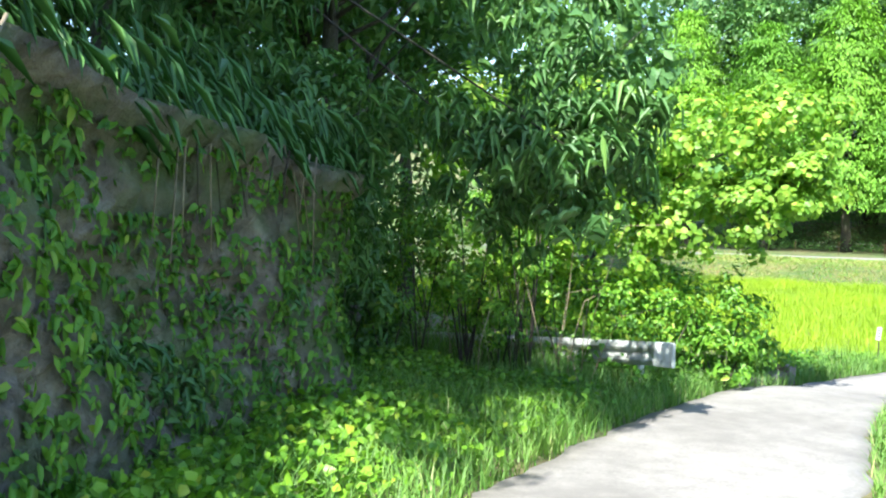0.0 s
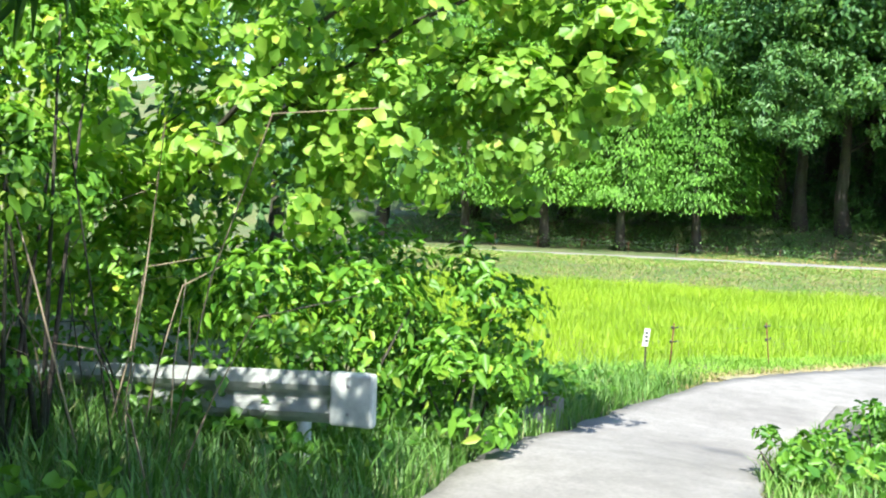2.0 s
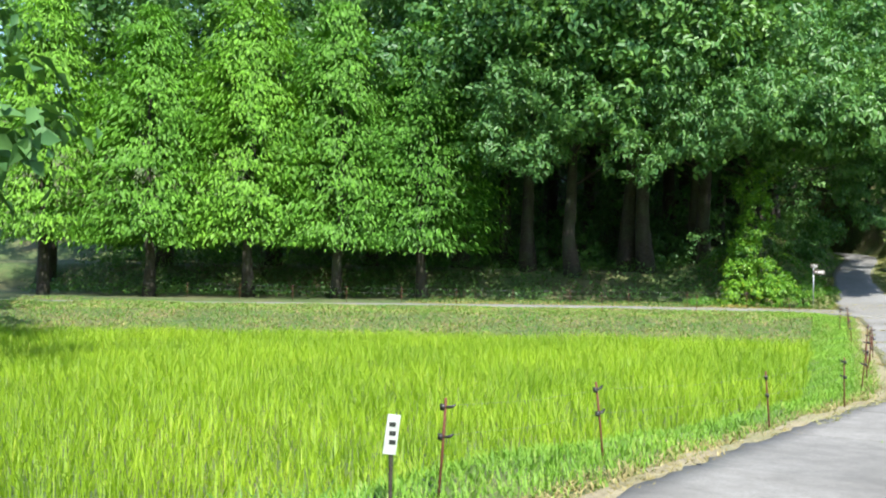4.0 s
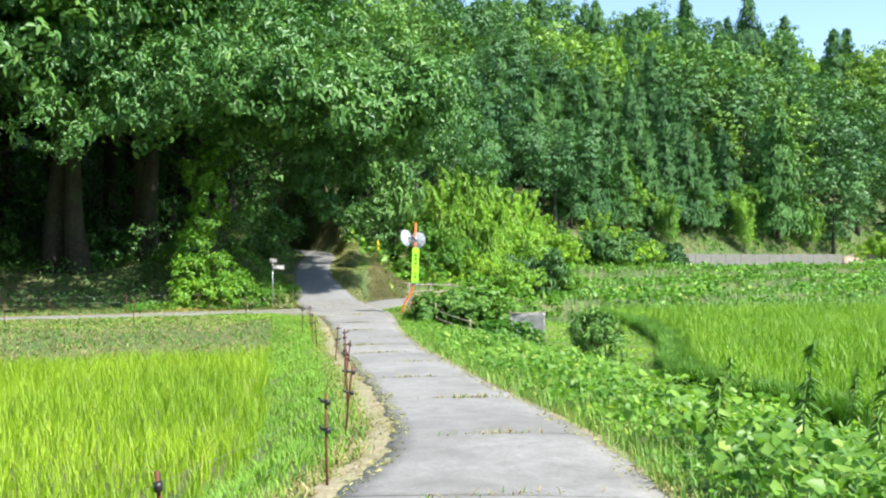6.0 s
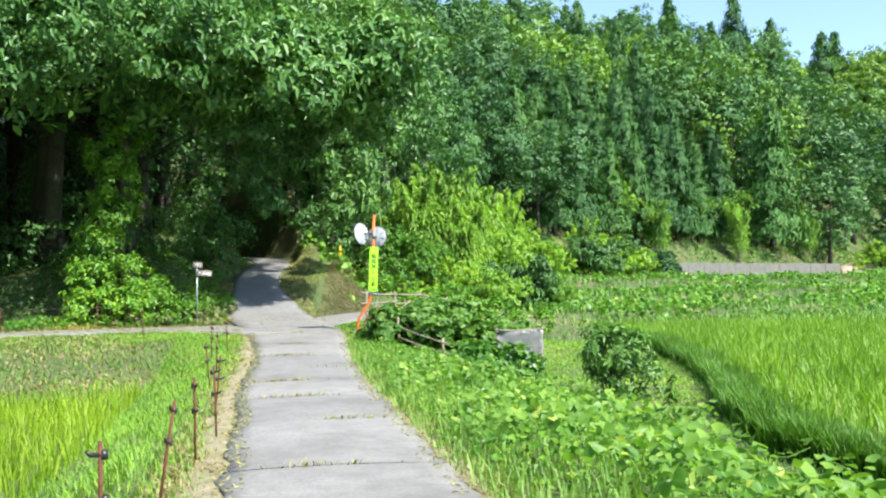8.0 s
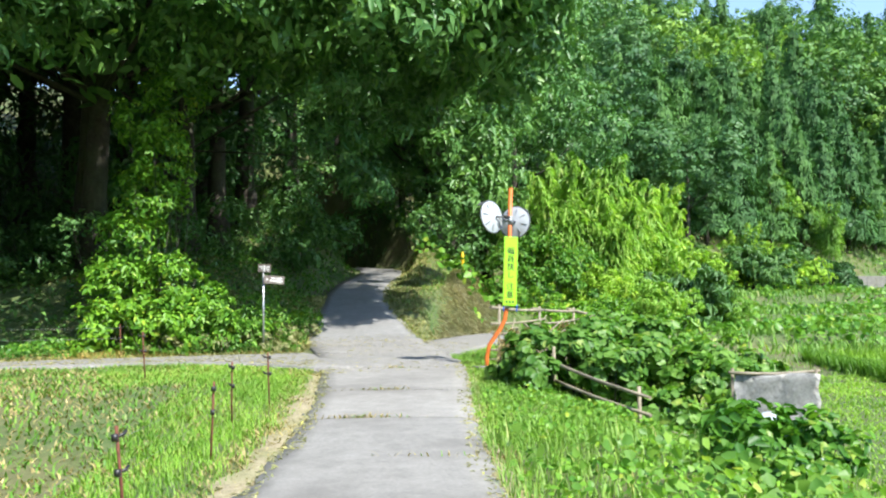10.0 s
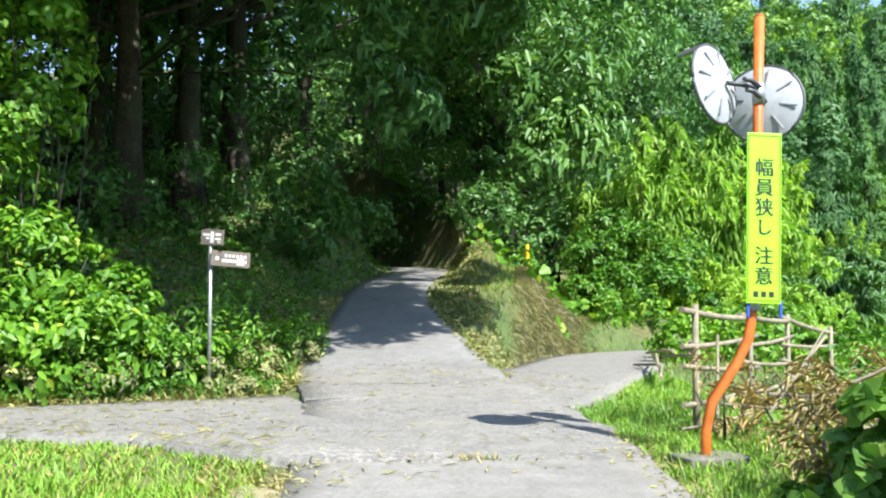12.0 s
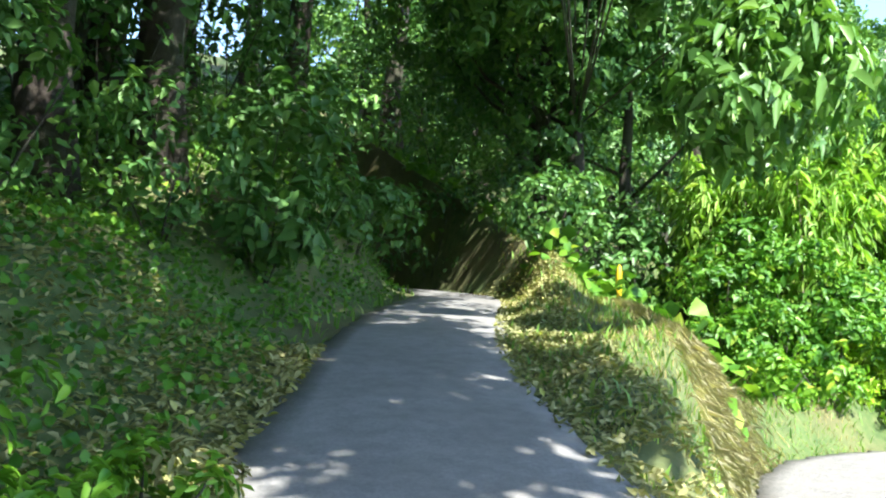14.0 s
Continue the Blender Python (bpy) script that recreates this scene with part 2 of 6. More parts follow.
def leaf_arrays(centres, normals, size, width=0.5, fold=0.12, droop=0.0, along=None, r=rng):
    """Folded pointed leaves, four corners each."""
    n = len(centres)
    normals = unit(normals)
    t = r.normal(size=(n, 3)) if along is None else along + 0.35 * r.normal(size=(n, 3))
    t = unit(t - (t * normals).sum(1, keepdims=True) * normals)
    b = np.cross(normals, t)
    s = np.broadcast_to(size, (n,))[:, None]
    base, tip = centres - t * s * 0.5, centres + t * s * 0.5
    tip = tip - np.array([0, 0, 1]) * s * droop
    mid = centres + t * s * 0.05 + normals * s * fold
    v = np.stack([base, mid - b * s * width / 2, tip, mid + b * s * width / 2], 1).reshape(-1, 3)
    i = np.arange(n)[:, None] * 4
    f = np.concatenate([i + [0, 1, 2], i + [0, 2, 3]])
    return v, f


def oval_leaf_arrays(centres, normals, size, width=0.5, fold=0.12, droop=0.0, along=None, r=rng):
    """Oval folded leaves with a drooping tip, six corners each."""
    n = len(centres)
    normals = unit(normals)
    t = r.normal(size=(n, 3)) if along is None else along + 0.35 * r.normal(size=(n, 3))
    t = unit(t - (t * normals).sum(1, keepdims=True) * normals)
    b = np.cross(normals, t)
    s = np.broadcast_to(size, (n,))[:, None]
    down = np.array([0, 0, 1.0]) * s * droop
    w = b * s * width / 2
    up = normals * s * fold
    p = [centres - t * s * 0.5, centres - t * s * 0.15 + w * 0.95 + up, centres + t * s * 0.2 + w * 0.8 + up * 0.8 - down * 0.35,
         centres + t * s * 0.55 - down, centres + t * s * 0.2 - w * 0.8 + up * 0.8 - down * 0.35, centres - t * s * 0.15 - w * 0.95 + up]
    v = np.stack(p, 1).reshape(-1, 3)
    i = np.arange(n)[:, None] * 6
    f = np.concatenate([i + [0, 1, 2], i + [0, 2, 3], i + [0, 3, 4], i + [0, 4, 5]])
    return v, f


def round_leaf_arrays(centres, normals, size, r=rng):
    """Broad heart-shaped leaves, six corners each, cupped along the rib."""
    n = len(centres)
    normals = unit(normals)
    t = r.normal(size=(n, 3))
    t = unit(t - (t * normals).sum(1, keepdims=True) * normals)
    b = np.cross(normals, t)
    s = np.broadcast_to(size, (n,))[:, None]
    up = normals * s
    p = [centres - t * s * 0.42, centres - t * s * 0.15 + b * s * 0.46 + up * 0.10, centres + t * s * 0.25 + b * s * 0.30 + up * 0.08,
         centres + t * s * 0.58 - up * 0.05, centres + t * s * 0.25 - b * s * 0.30 + up * 0.08, centres - t * s * 0.15 - b * s * 0.46 + up * 0.10]
    v = np.stack(p, 1).reshape(-1, 3)
    i = np.arange(n)[:, None] * 6
    f = np.concatenate([i + [0, 1, 2], i + [0, 2, 3], i + [0, 3, 4], i + [0, 4, 5]])
    return v, f


def blade_arrays(roots, height, width, lean, r=rng):
    """Tapered bent grass blades, five corners each."""
    n = len(roots)
    a = r.uniform(0, 2 * np.pi, n)
    side = np.stack([np.cos(a), np.sin(a), 0 * a], 1)
    fall = np.stack([-np.sin(a), np.cos(a), 0 * a], 1) * (np.broadcast_to(lean, (n,)) * r.uniform(0.3, 1.3, n))[:, None]
    h = np.broadcast_to(height, (n,))[:, None]
    w = np.broadcast_to(width, (n,))[:, None] * side
    up = np.array([0, 0, 1.0])
    mid = roots + up * h * 0.6 + fall * h * 0.35
    tip = roots + up * h * 0.95 + fall * h
    v = np.stack([roots - w / 2, roots + w / 2, mid + w * 0.4, mid - w * 0.4, tip], 1).reshape(-1, 3)
    i = np.arange(n)[:, None] * 5
    f = np.concatenate([i + [0, 1, 2], i + [0, 2, 3], i + [3, 2, 4]])
    return v, f


def tube_bm(points, radii, sides=8, bm=None):
    """A tube through points, as a bmesh."""
    bm = bm or bmesh.new()
    rings = []
    pts = [Vector(p) for p in points]
    for i, p in enumerate(pts):
        d = (pts[min(i + 1, len(pts) - 1)] - pts[max(i - 1, 0)]).normalized()
        a = d.orthogonal().normalized() if abs(d.z) < 0.9 else Vector((1, 0, 0))
        a = (a - d * a.dot(d)).normalized()
        b = d.cross(a)
        rings.append([bm.verts.new(p + (a * math.cos(2 * math.pi * k / sides) + b * math.sin(2 * math.pi * k / sides)) * radii[i]) for k in range(sides)])
    for q, s in zip(rings, rings[1:]):
        for k in range(sides):
            face = bm.faces.new((q[k], q[(k + 1) % sides], s[(k + 1) % sides], s[k]))
            face.smooth = True
    bm.faces.new(rings[0][::-1])
    bm.faces.new(rings[-1])
    return bm


def box_bm(sx, sy, sz, at=(0, 0, 0), bevel=0.0, bm=None, turn=None):
    b2 = bmesh.new()
    bmesh.ops.create_cube(b2, size=1)
    bmesh.ops.scale(b2, vec=(sx, sy, sz), verts=b2.verts)
    if bevel:
        bmesh.ops.bevel(b2, geom=b2.edges[:], offset=bevel, segments=2, affect="EDGES", profile=0.5)
    if turn is not None:
        bmesh.ops.transform(b2, matrix=turn, verts=b2.verts)
    bmesh.ops.translate(b2, vec=at, verts=b2.verts)
    if bm is None:
        return b2
    me = bpy.data.meshes.new("tmp")
    b2.to_mesh(me)
    b2.free()
    bm.from_mesh(me)
    bpy.data.meshes.remove(me)
    return bm


# ---- the lie of the land ----
# Road centre: x, y, z, half width.
ROAD = [(22, -34, 3.6, 1.5), (14, -25.5, 3.2, 1.5), (8.7, -19.6, 2.72, 1.5), (5.5, -15.7, 2.2, 1.5), (3.45, -12.6, 1.75, 1.45), (1.9, -9.3, 1.3, 1.35),
        (0.85, -6.0, 1.02, 1.2), (0.2, -3, 0.8, 1.0), (0.1, -1, 0.52, 0.95), (0.3, 1.2, 0.36, 1.0), (1.0, 3.4, 0.3, 1.2), (2.1, 5.6, 0.17, 1.35),
        (3.3, 8.0, 0.03, 1.4), (4.6, 10.5, -0.02, 1.25), (5.9, 13.1, -0.05, 1.0), (6.75, 16, -0.07, 0.9), (7.45, 18.7, -0.1, 0.9), (8.45, 22.4, -0.15, 0.95),
        (9.2, 25.3, -0.2, 1.0), (10.8, 30.8, -0.15, 1.02), (12.3, 36.3, 0.05, 1.3), (12.95, 40, 0.16, 1.4), (13.2, 42.8, 0.36, 1.4), (13.65, 45.5, 0.83, 1.2), (14.05, 47.5, 1.15, 1.02),
        (14.5, 49.5, 1.45, 0.98), (15.1, 51.5, 1.72, 0.98), (16.1, 54.5, 2.06, 1.0), (17.1, 57.2, 2.32, 1.0), (18.0, 60, 2.55, 1.0), (18.6, 63, 2.8, 1.0), (18.5, 67, 3.05, 1.0), (17.3, 71, 3.25, 1.0), (15, 75, 3.5, 1.0)]
CROSS = [(12.4, 39.0, 0.09, 2.9), (11.3, 39.1, 0.095, 2.65), (10.2, 39.25, 0.12, 1.9), (8, 39.3, 0.15, 1.2), (3, 39.2, 0.14, 1.0), (-4.4, 39.0, 0.1, 0.95), (-12, 38.2, 0.05, 0.95), (-22, 36.6, 0.0, 0.95), (-40, 33.6, 0.0, 0.95)]
BRANCH = [(12.9, 38.9, 0.05, 1.0), (13.9, 40.3, 0.13, 1.25), (15.4, 42.1, 0.2, 1.15), (17.2, 44.9, 0.18, 1.25), (18.7, 47.6, 0.15, 1.2), (20.4, 50.0, 0.12, 1.15), (22.6, 52.1, 0.08, 1.05), (26.5, 54.2, 0.0, 1.0)]
# Foot of the cut rock bank on the shaded bend.
CUT = [(6.6, -21.5, 2.6, 0), (3.6, -17.6, 2.5, 0), (1.7, -15.3, 2.35, 0), (0.3, -13.6, 2.1, 0), (-0.9, -12.1, 1.9, 0), (-1.6, -10.7, 1.75, 0), (-2.1, -9.6, 1.55, 0), (-3.2, -9.0, 1.45, 0), (-5.2, -8.7, 1.35, 0), (-9, -8.6, 1.3, 0), (-16, -8.6, 1.3, 0)]


def resample(points, step=0.25):
    p = np.array(points, float)
    out = []
    for i in range(len(p) - 1):
        a, b, c, d = p[max(i - 1, 0)], p[i], p[i + 1], p[min(i + 2, len(p) - 1)]
        for t in np.arange(0, 1, step / np.linalg.norm(c[:2] - b[:2])):
            out.append(0.5 * (2 * b + (c - a) * t + (2 * a - 5 * b + 4 * c - d) * t ** 2 + (3 * b - a - 3 * c + d) * t ** 3))
    return np.array(out + [p[-1]])


LINES = {"road": resample(ROAD), "cross": resample(CROSS), "branch": resample(BRANCH), "cut": resample(CUT)}


def nearest(line, x, y):
    """Distance beyond the edge, height and side (+1 to the right of travel) of a line at points."""
    c = LINES[line]
    x, y = np.ravel(x), np.ravel(y)
    d2 = np.full(len(x), 1e9)
    best = np.zeros(len(x), int)
    for lo in range(0, len(c), 40):
        q = (x[:, None] - c[None, lo:lo + 40, 0]) ** 2 + (y[:, None] - c[None, lo:lo + 40, 1]) ** 2
        k = q.argmin(1)
        m = q[np.arange(len(x)), k]
        hit = m < d2
        d2[hit], best[hit] = m[hit], k[hit] + lo
    tang = np.gradient(c[:, :2], axis=0)[best]
    side = np.sign((x - c[best, 0]) * tang[:, 1] - (y - c[best, 1]) * tang[:, 0])
    return np.sqrt(d2) - c[best, 3], c[best, 2], side


def lumps(x, y, scale, seed=0):
    """Cheap smooth unevenness between -1 and 1."""
    s = seed * 1.7
    return (np.sin(x / scale + s) * np.cos(y / scale * 1.3 + 2.1 * s) + 0.6 * np.sin(x / scale * 2.3 + y / scale * 1.9 + s) + 0.4 * np.cos(x / scale * 4.1 - y / scale * 3.7 + 3 * s)) / 2


RICE_FAR = lambda x: 26.6 + 0.1 * np.clip(x, -30, 10)


def ground_z(x, y):
    shape = np.shape(x)
    x, y = np.ravel(np.asarray(x, float)), np.ravel(np.asarray(y, float))
    e, zr, side = nearest("road", x, y)
    ec, zc, _ = nearest("cross", x, y)
    eb, zb, _ = nearest("branch", x, y)
    # left of the road, from the woods in the south to the woods in the north
    df, zf, fs = nearest("cut", x, y)
    d = np.where(fs < 0, df, -df)
    bank = 1.22 + 0.10 * np.clip(-y - 8, 0, 30)
    bank = bank + (zf + 2.3 + 0.42 * np.clip(d - 0.6, 0, 14) - bank) * smooth(0.05, 0.75, d)
    gully = -0.35 + 0 * x
    left = np.where(y < 4, bank + (gully - bank) * smooth(-5.4, -3.6, y + 0.1 * x), 0)
    left = left + (-0.45 - left) * smooth(0.5, 4.5, y)
    left = left + (0.1 - left) * smooth(0, 1, (y - RICE_FAR(x)) / 6.0)
    left = left + smooth(40.5, 51, y) * (0.5 + 1.1 * smooth(4, 9, x)) + np.clip(y - 52, 0, 60) * 0.35
    # right of the road: weeds falling to the lower paddies, terraces, then the wooded hill
    south = 1.35 + 0.06 * np.clip(-y - 6, 0, 30)
    right = south + (-0.8 - south) * smooth(-4, 7, y)
    right = right + 0.75 * smooth(33, 41, y) * (1 - smooth(17, 24, x))
    terr = 0.55 * smooth(50, 51.5, y - 0.15 * (x - 30)) + 0.7 * smooth(58, 60, y - 0.15 * (x - 30)) + 1.0 * smooth(67, 69, y - 0.15 * (x - 30)) + 1.4 * smooth(80.6, 83, y - 0.14 * (x - 60) - 3.6)
    right = right + terr
    u = (y - 82) - 0.13 * (x - 30)
    hill = np.where(u > 0, 0.80 * u, 0)
    hill = 44 * (1 - np.exp(-hill / 44)) * (1.0 + 0.18 * smooth(60, 130, x))
    right = right + hill * smooth(16, 40, x)
    side_mix = smooth(-1.2, 1.2, (side * (e + 1.0)))
    base = left + (right - left) * np.where(y > 46, smooth(16, 30, x), side_mix)
    # the grassy ridge between the wood road and the branch
    rx = 15.3 + np.clip(y - 43.8, 0, 20) * 0.39
    top = zr + 0.06
    mound = np.where(x > rx, top + (0.15 + 0.08 * np.clip(y - 46, 0, 20) - top) * smooth(0.0, 2.0, x - rx), top)
    in_ridge = smooth(42.4, 44.6, y) * (1 - smooth(64, 72, y)) * smooth(0.0, 0.9, x - rx + 1.2) * (1 - smooth(4.0, 8.0, x - rx))
    base = base + (mound - base) * in_ridge
    wood = (y > 40)
    base = base + 0.34 * np.clip(e, 0, 3.5) * smooth(43.5, 47, y) * (1 - smooth(56, 64, y)) * (side < 0)
    # verges
    near_left = zr - 0.05 + 0.12 * np.clip(e, 0, 1.5) * (1 - smooth(-4.4, -3.6, y)) * (side < 0)
    out = 0.8 * (1 - smooth(6, 12, y))
    w_l = smooth(0.75, 1.6, e - out) * (y >= -3) + np.maximum(smooth(1.0, 3.0, e), smooth(0.0, 0.5, d)) * (y < -3)
    w_l = np.where(wood, smooth(0.3, 2.2, e), w_l)
    w_r = smooth(0.7, 4.2, e)
    w_r = np.where(wood, smooth(0.1, 1.0, e), w_r)
    w = np.where(side < 0, w_l, w_r)
    z = near_left + (base - near_left) * w
    z = zc - 0.05 + (z - zc + 0.05) * smooth(0.05, 1.3, ec)
    z = zb - 0.05 + (z - zb + 0.05) * smooth(0.05, 0.9, eb)
    free = np.minimum(np.minimum(e, ec), eb)
    z = np.where(e < 0.15, zr - 0.05, z)
    z = z + 0.05 * lumps(x, y, 1.3) * smooth(0.2, 1.2, free) + 0.35 * lumps(x, y, 9, 2) * smooth(8, 25, free) * np.where((side > 0) & (y < 50) & (x < 75), 0.12, 1)
    return z.reshape(shape)


def axis(lo, hi, fine, far, growth=1.12):
    a = list(np.arange(lo, hi + 1e-6, fine))
    s, p = fine, hi
    while p < far:
        s *= growth
        p += s
        a.append(p)
    s, p = fine, lo
    while p > -far:
        s *= growth
        p -= s
        a.insert(0, p)
    return np.array(a)


gx, gy = axis(-9, 24, 0.3, 900), axis(-18, 62, 0.3, 900)
GX, GY = np.meshgrid(gx, gy)
GZ = np.concatenate([ground_z(GX[i:i + 40], GY[i:i + 40]) for i in range(0, len(gy), 40)])
nx, ny = len(gx), len(gy)
idx = np.arange(nx * ny).reshape(ny, nx)
quads = np.stack([idx[:-1, :-1], idx[:-1, 1:], idx[1:, 1:], idx[1:, :-1]], -1).reshape(-1, 4)
ground = new("ground", mesh_from("ground", np.stack([GX, GY, GZ], -1).reshape(-1, 3), quads, M_EARTH, True))
tagged(ground, "uneven earth with low grass and weeds between fields and woods", "ground", kind="structure")


def road_strip(name, line, material, label, thick=0.10, ragged=0.07):
    """A slab that follows a line, with a ragged edge and a slight camber."""
    c = LINES[line]
    d = np.gradient(c[:, :2], axis=0)
    d /= np.linalg.norm(d, axis=1, keepdims=True)
    nrm = np.stack([d[:, 1], -d[:, 0]], 1)
    cols = np.linspace(-1, 1, 9)
    v = []
    for k, s in enumerate(cols):
        w = c[:, 3] + (ragged * (lumps(c[:, 0] * 3 + 5 * s, c[:, 1] * 3, 0.8, 3) + rng.uniform(-0.5, 0.5, len(c))) if abs(s) == 1 else 0)
        p = c[:, :2] + nrm * (s * w)[:, None]
        z = c[:, 2] + 0.025 * (1 - s * s) + 0.006 * lumps(p[:, 0], p[:, 1], 0.5, 4)
        v.append(np.column_stack([p, z]))
    low = [q - [0, 0, thick] for q in (v[0], v[-1])]
    v = [low[0]] + v + [low[1]]
    n, m = len(c), len(v)
    ids = np.arange(n * m).reshape(m, n)
    f = np.stack([ids[:-1, :-1], ids[:-1, 1:], ids[1:, 1:], ids[1:, :-1]], -1).reshape(-1, 4)[:, ::-1]
    ob = new(name, mesh_from(name, np.concatenate(v), f, material, True))
    return tagged(ob, label, "road", kind="structure") if label else ob


whole = LINES["road"]
arc = np.r_[0, np.cumsum(np.linalg.norm(np.diff(whole[:, :2], axis=0), axis=1))]
first = int(np.argmin(np.abs(whole[:, 1] - 6.0) + np.abs(whole[:, 0] - 2.2)))
last = int(np.argmin(np.abs(whole[:, 1] - 41.0) + np.abs(whole[:, 0] - 13.15)))
joints = [first]
while joints[-1] + 9 < last:
    joints.append(min(last, joints[-1] + int(rng.integers(9, 13))))
JOINT_AT = [whole[j] for j in joints]
road = thing("road", "narrow pale worn concrete farm road cast in slabs with weedy joints", "road", kind="structure")


def slab(lo, hi, gap=0.005, material=None):
    LINES["slab"] = whole[lo:hi + 1].copy()
    LINES["slab"][:, 2] += rng.uniform(-0.002, 0.002)
    for k, j in ((0, 1), (-1, -2)):
        d = LINES["slab"][j] - LINES["slab"][k]
        LINES["slab"][k] += d / np.linalg.norm(d[:2]) * gap
    ob = road_strip("slab", "slab", material or M_ROAD, "")
    for key in ("kind", "category"):
        if key in ob:
            del ob[key]
    ob.parent = road


slab(0, first)
wood = int(np.argmin(np.abs(whole[:, 1] - 42.6) + np.abs(whole[:, 0] - 13.4)))
for lo, hi in zip(joints, joints[1:]):
    slab(lo, hi, 0.005 if whole[lo, 1] < 33 else 0.0, M_ROAD if whole[lo, 1] < 34 else M_GRAVEL)
slab(joints[-1], wood, 0.0, M_GRAVEL)
slab(wood, len(whole) - 1, 0.006, M_ASPHALT)
track = road_strip("road_cross_track", "cross", M_GRAVEL, "dry earth track along the edge of the woods", 0.10, 0.10)
LINES["cross"][:, 2] -= 0.004
branch = road_strip("road_branch", "branch", M_GRAVEL, "rough gravelly branch road beside the bamboo", 0.10, 0.12)

def shoulder(sign, width, label):
    c = whole[(whole[:, 1] > 3.5) & (whole[:, 1] < 35.5)]
    d = np.gradient(c[:, :2], axis=0)
    d /= np.linalg.norm(d, axis=1, keepdims=True)
    nrm = np.stack([d[:, 1], -d[:, 0]], 1) * sign
    edge = width * (1 + 0.35 * lumps(c[:, 0] * 2, c[:, 1] * 2, 0.9, 6) + 0.15 * np.sin(np.arange(len(c)) * 2.3))
    v = []
    for k, t in enumerate((0.0, 0.3, 0.65, 1.0)):
        p = c[:, :2] + nrm * (c[:, 3] - 0.06 + (edge + 0.06) * t)[:, None]
        v.append(np.column_stack([p, np.where(t < 0.2, c[:, 2] - 0.03, ground_z(p[:, 0], p[:, 1]) + 0.03 - 0.05 * (t == 1.0))]))
    n = len(c)
    ids = np.arange(4 * n).reshape(4, n)
    f = np.stack([ids[:-1, :-1], ids[:-1, 1:], ids[1:, 1:], ids[1:, :-1]], -1).reshape(-1, 4)
    f = f[:, ::-1] if sign > 0 else f
    tagged(new("road_shoulder", mesh_from("road_shoulder", np.concatenate(v), f, M_SHOULDER, True)), label, "verge", kind="structure")


shoulder(-1, 0.38, "pale dry margin of soil and straw beside the road")
shoulder(1, 0.22, "narrow brownish margin of soil and dead grass beside the road")

# ---- plants ----
def on_ground(xy):
    return np.column_stack([xy, ground_z(xy[:, 0], xy[:, 1])])


def clump_points(centres, radius, count, r=rng, flat=0.7):
    """Leaf places round clump centres, most of them near each clump's skin, with outward normals."""
    n = len(centres)
    d = unit(r.normal(size=(n, count, 3)) + [0, 0, 0.35])
    rad = np.broadcast_to(radius, (n,))[:, None, None] * r.uniform(0.45, 1.05, (n, count, 1)) * [1, 1, flat]
    p = centres[:, None] + d * rad
    return p.reshape(-1, 3), d.reshape(-1, 3)


def crown_mesh(name, material, r, lobes, leaf, per, width=0.5, droop=0.25, flat=0.7, shape=None, loose=0.32):
    """A crown: lobes of (x, y, z, radius), each with clumps over its skin and leaves round each clump."""
    vs, fs, off = [], [], 0
    for lx, ly, lz, lr, clumps in lobes:
        d = unit(r.normal(size=(clumps, 3)) + [0, 0, 0.25])
        c = np.array([lx, ly, lz]) + d * lr * r.uniform(0.62, 1.08, (clumps, 1)) * [1, 1, 0.85]
        p, nrm = clump_points(c, r.uniform(0.22, 0.42, clumps) * lr, per, r, flat)
        nrm = unit(nrm * 0.8 + np.repeat(d, per, 0) * (0.9 - loose) + r.normal(size=p.shape) * loose + [0, 0, 0.3])
        v, f = (shape or leaf_arrays)(p, nrm, r.uniform(0.6, 1.3, len(p)) * leaf, width, 0.12, droop, None, r)
        vs.append(v), fs.append(f + off)
        off += len(v)
    return mesh_from(name, np.concatenate(vs), np.concatenate(fs), material)


def trunk_bm(height, radius, r, limbs, reach, lean=0.05):
    bm = bmesh.new()
    n = 6
    sway = r.normal(size=(n + 1, 2)) * lean * height / 6
    pts = [(sway[: i + 1, 0].sum() if i else 0, sway[: i + 1, 1].sum() if i else 0, height * i / n - (0.3 if i == 0 else 0)) for i in range(n + 1)]
    rad = [radius * (1.35 if i == 0 else 1 - 0.8 * i / n) for i in range(n + 1)]
    tube_bm(pts, rad, 9, bm)
    for k in range(limbs):
        t = r.uniform(0.35, 0.95)
        j = min(int(t * n), n - 1)
        start = Vector(pts[j]).lerp(Vector(pts[j + 1]), t * n - j)
        a = r.uniform(0, 2 * math.pi)
        out = reach * r.uniform(0.5, 1.0) * (1.15 - 0.6 * t)
        mid = start + Vector((math.cos(a), math.sin(a), 0.5)) * out * 0.5
        end = start + Vector((math.cos(a + 0.25), math.sin(a + 0.25), 0.75)) * out
        tube_bm([start, mid, end], [radius * 0.36 * (1.1 - t), radius * 0.24 * (1.1 - t), radius * 0.05], 5, bm)
    return bm


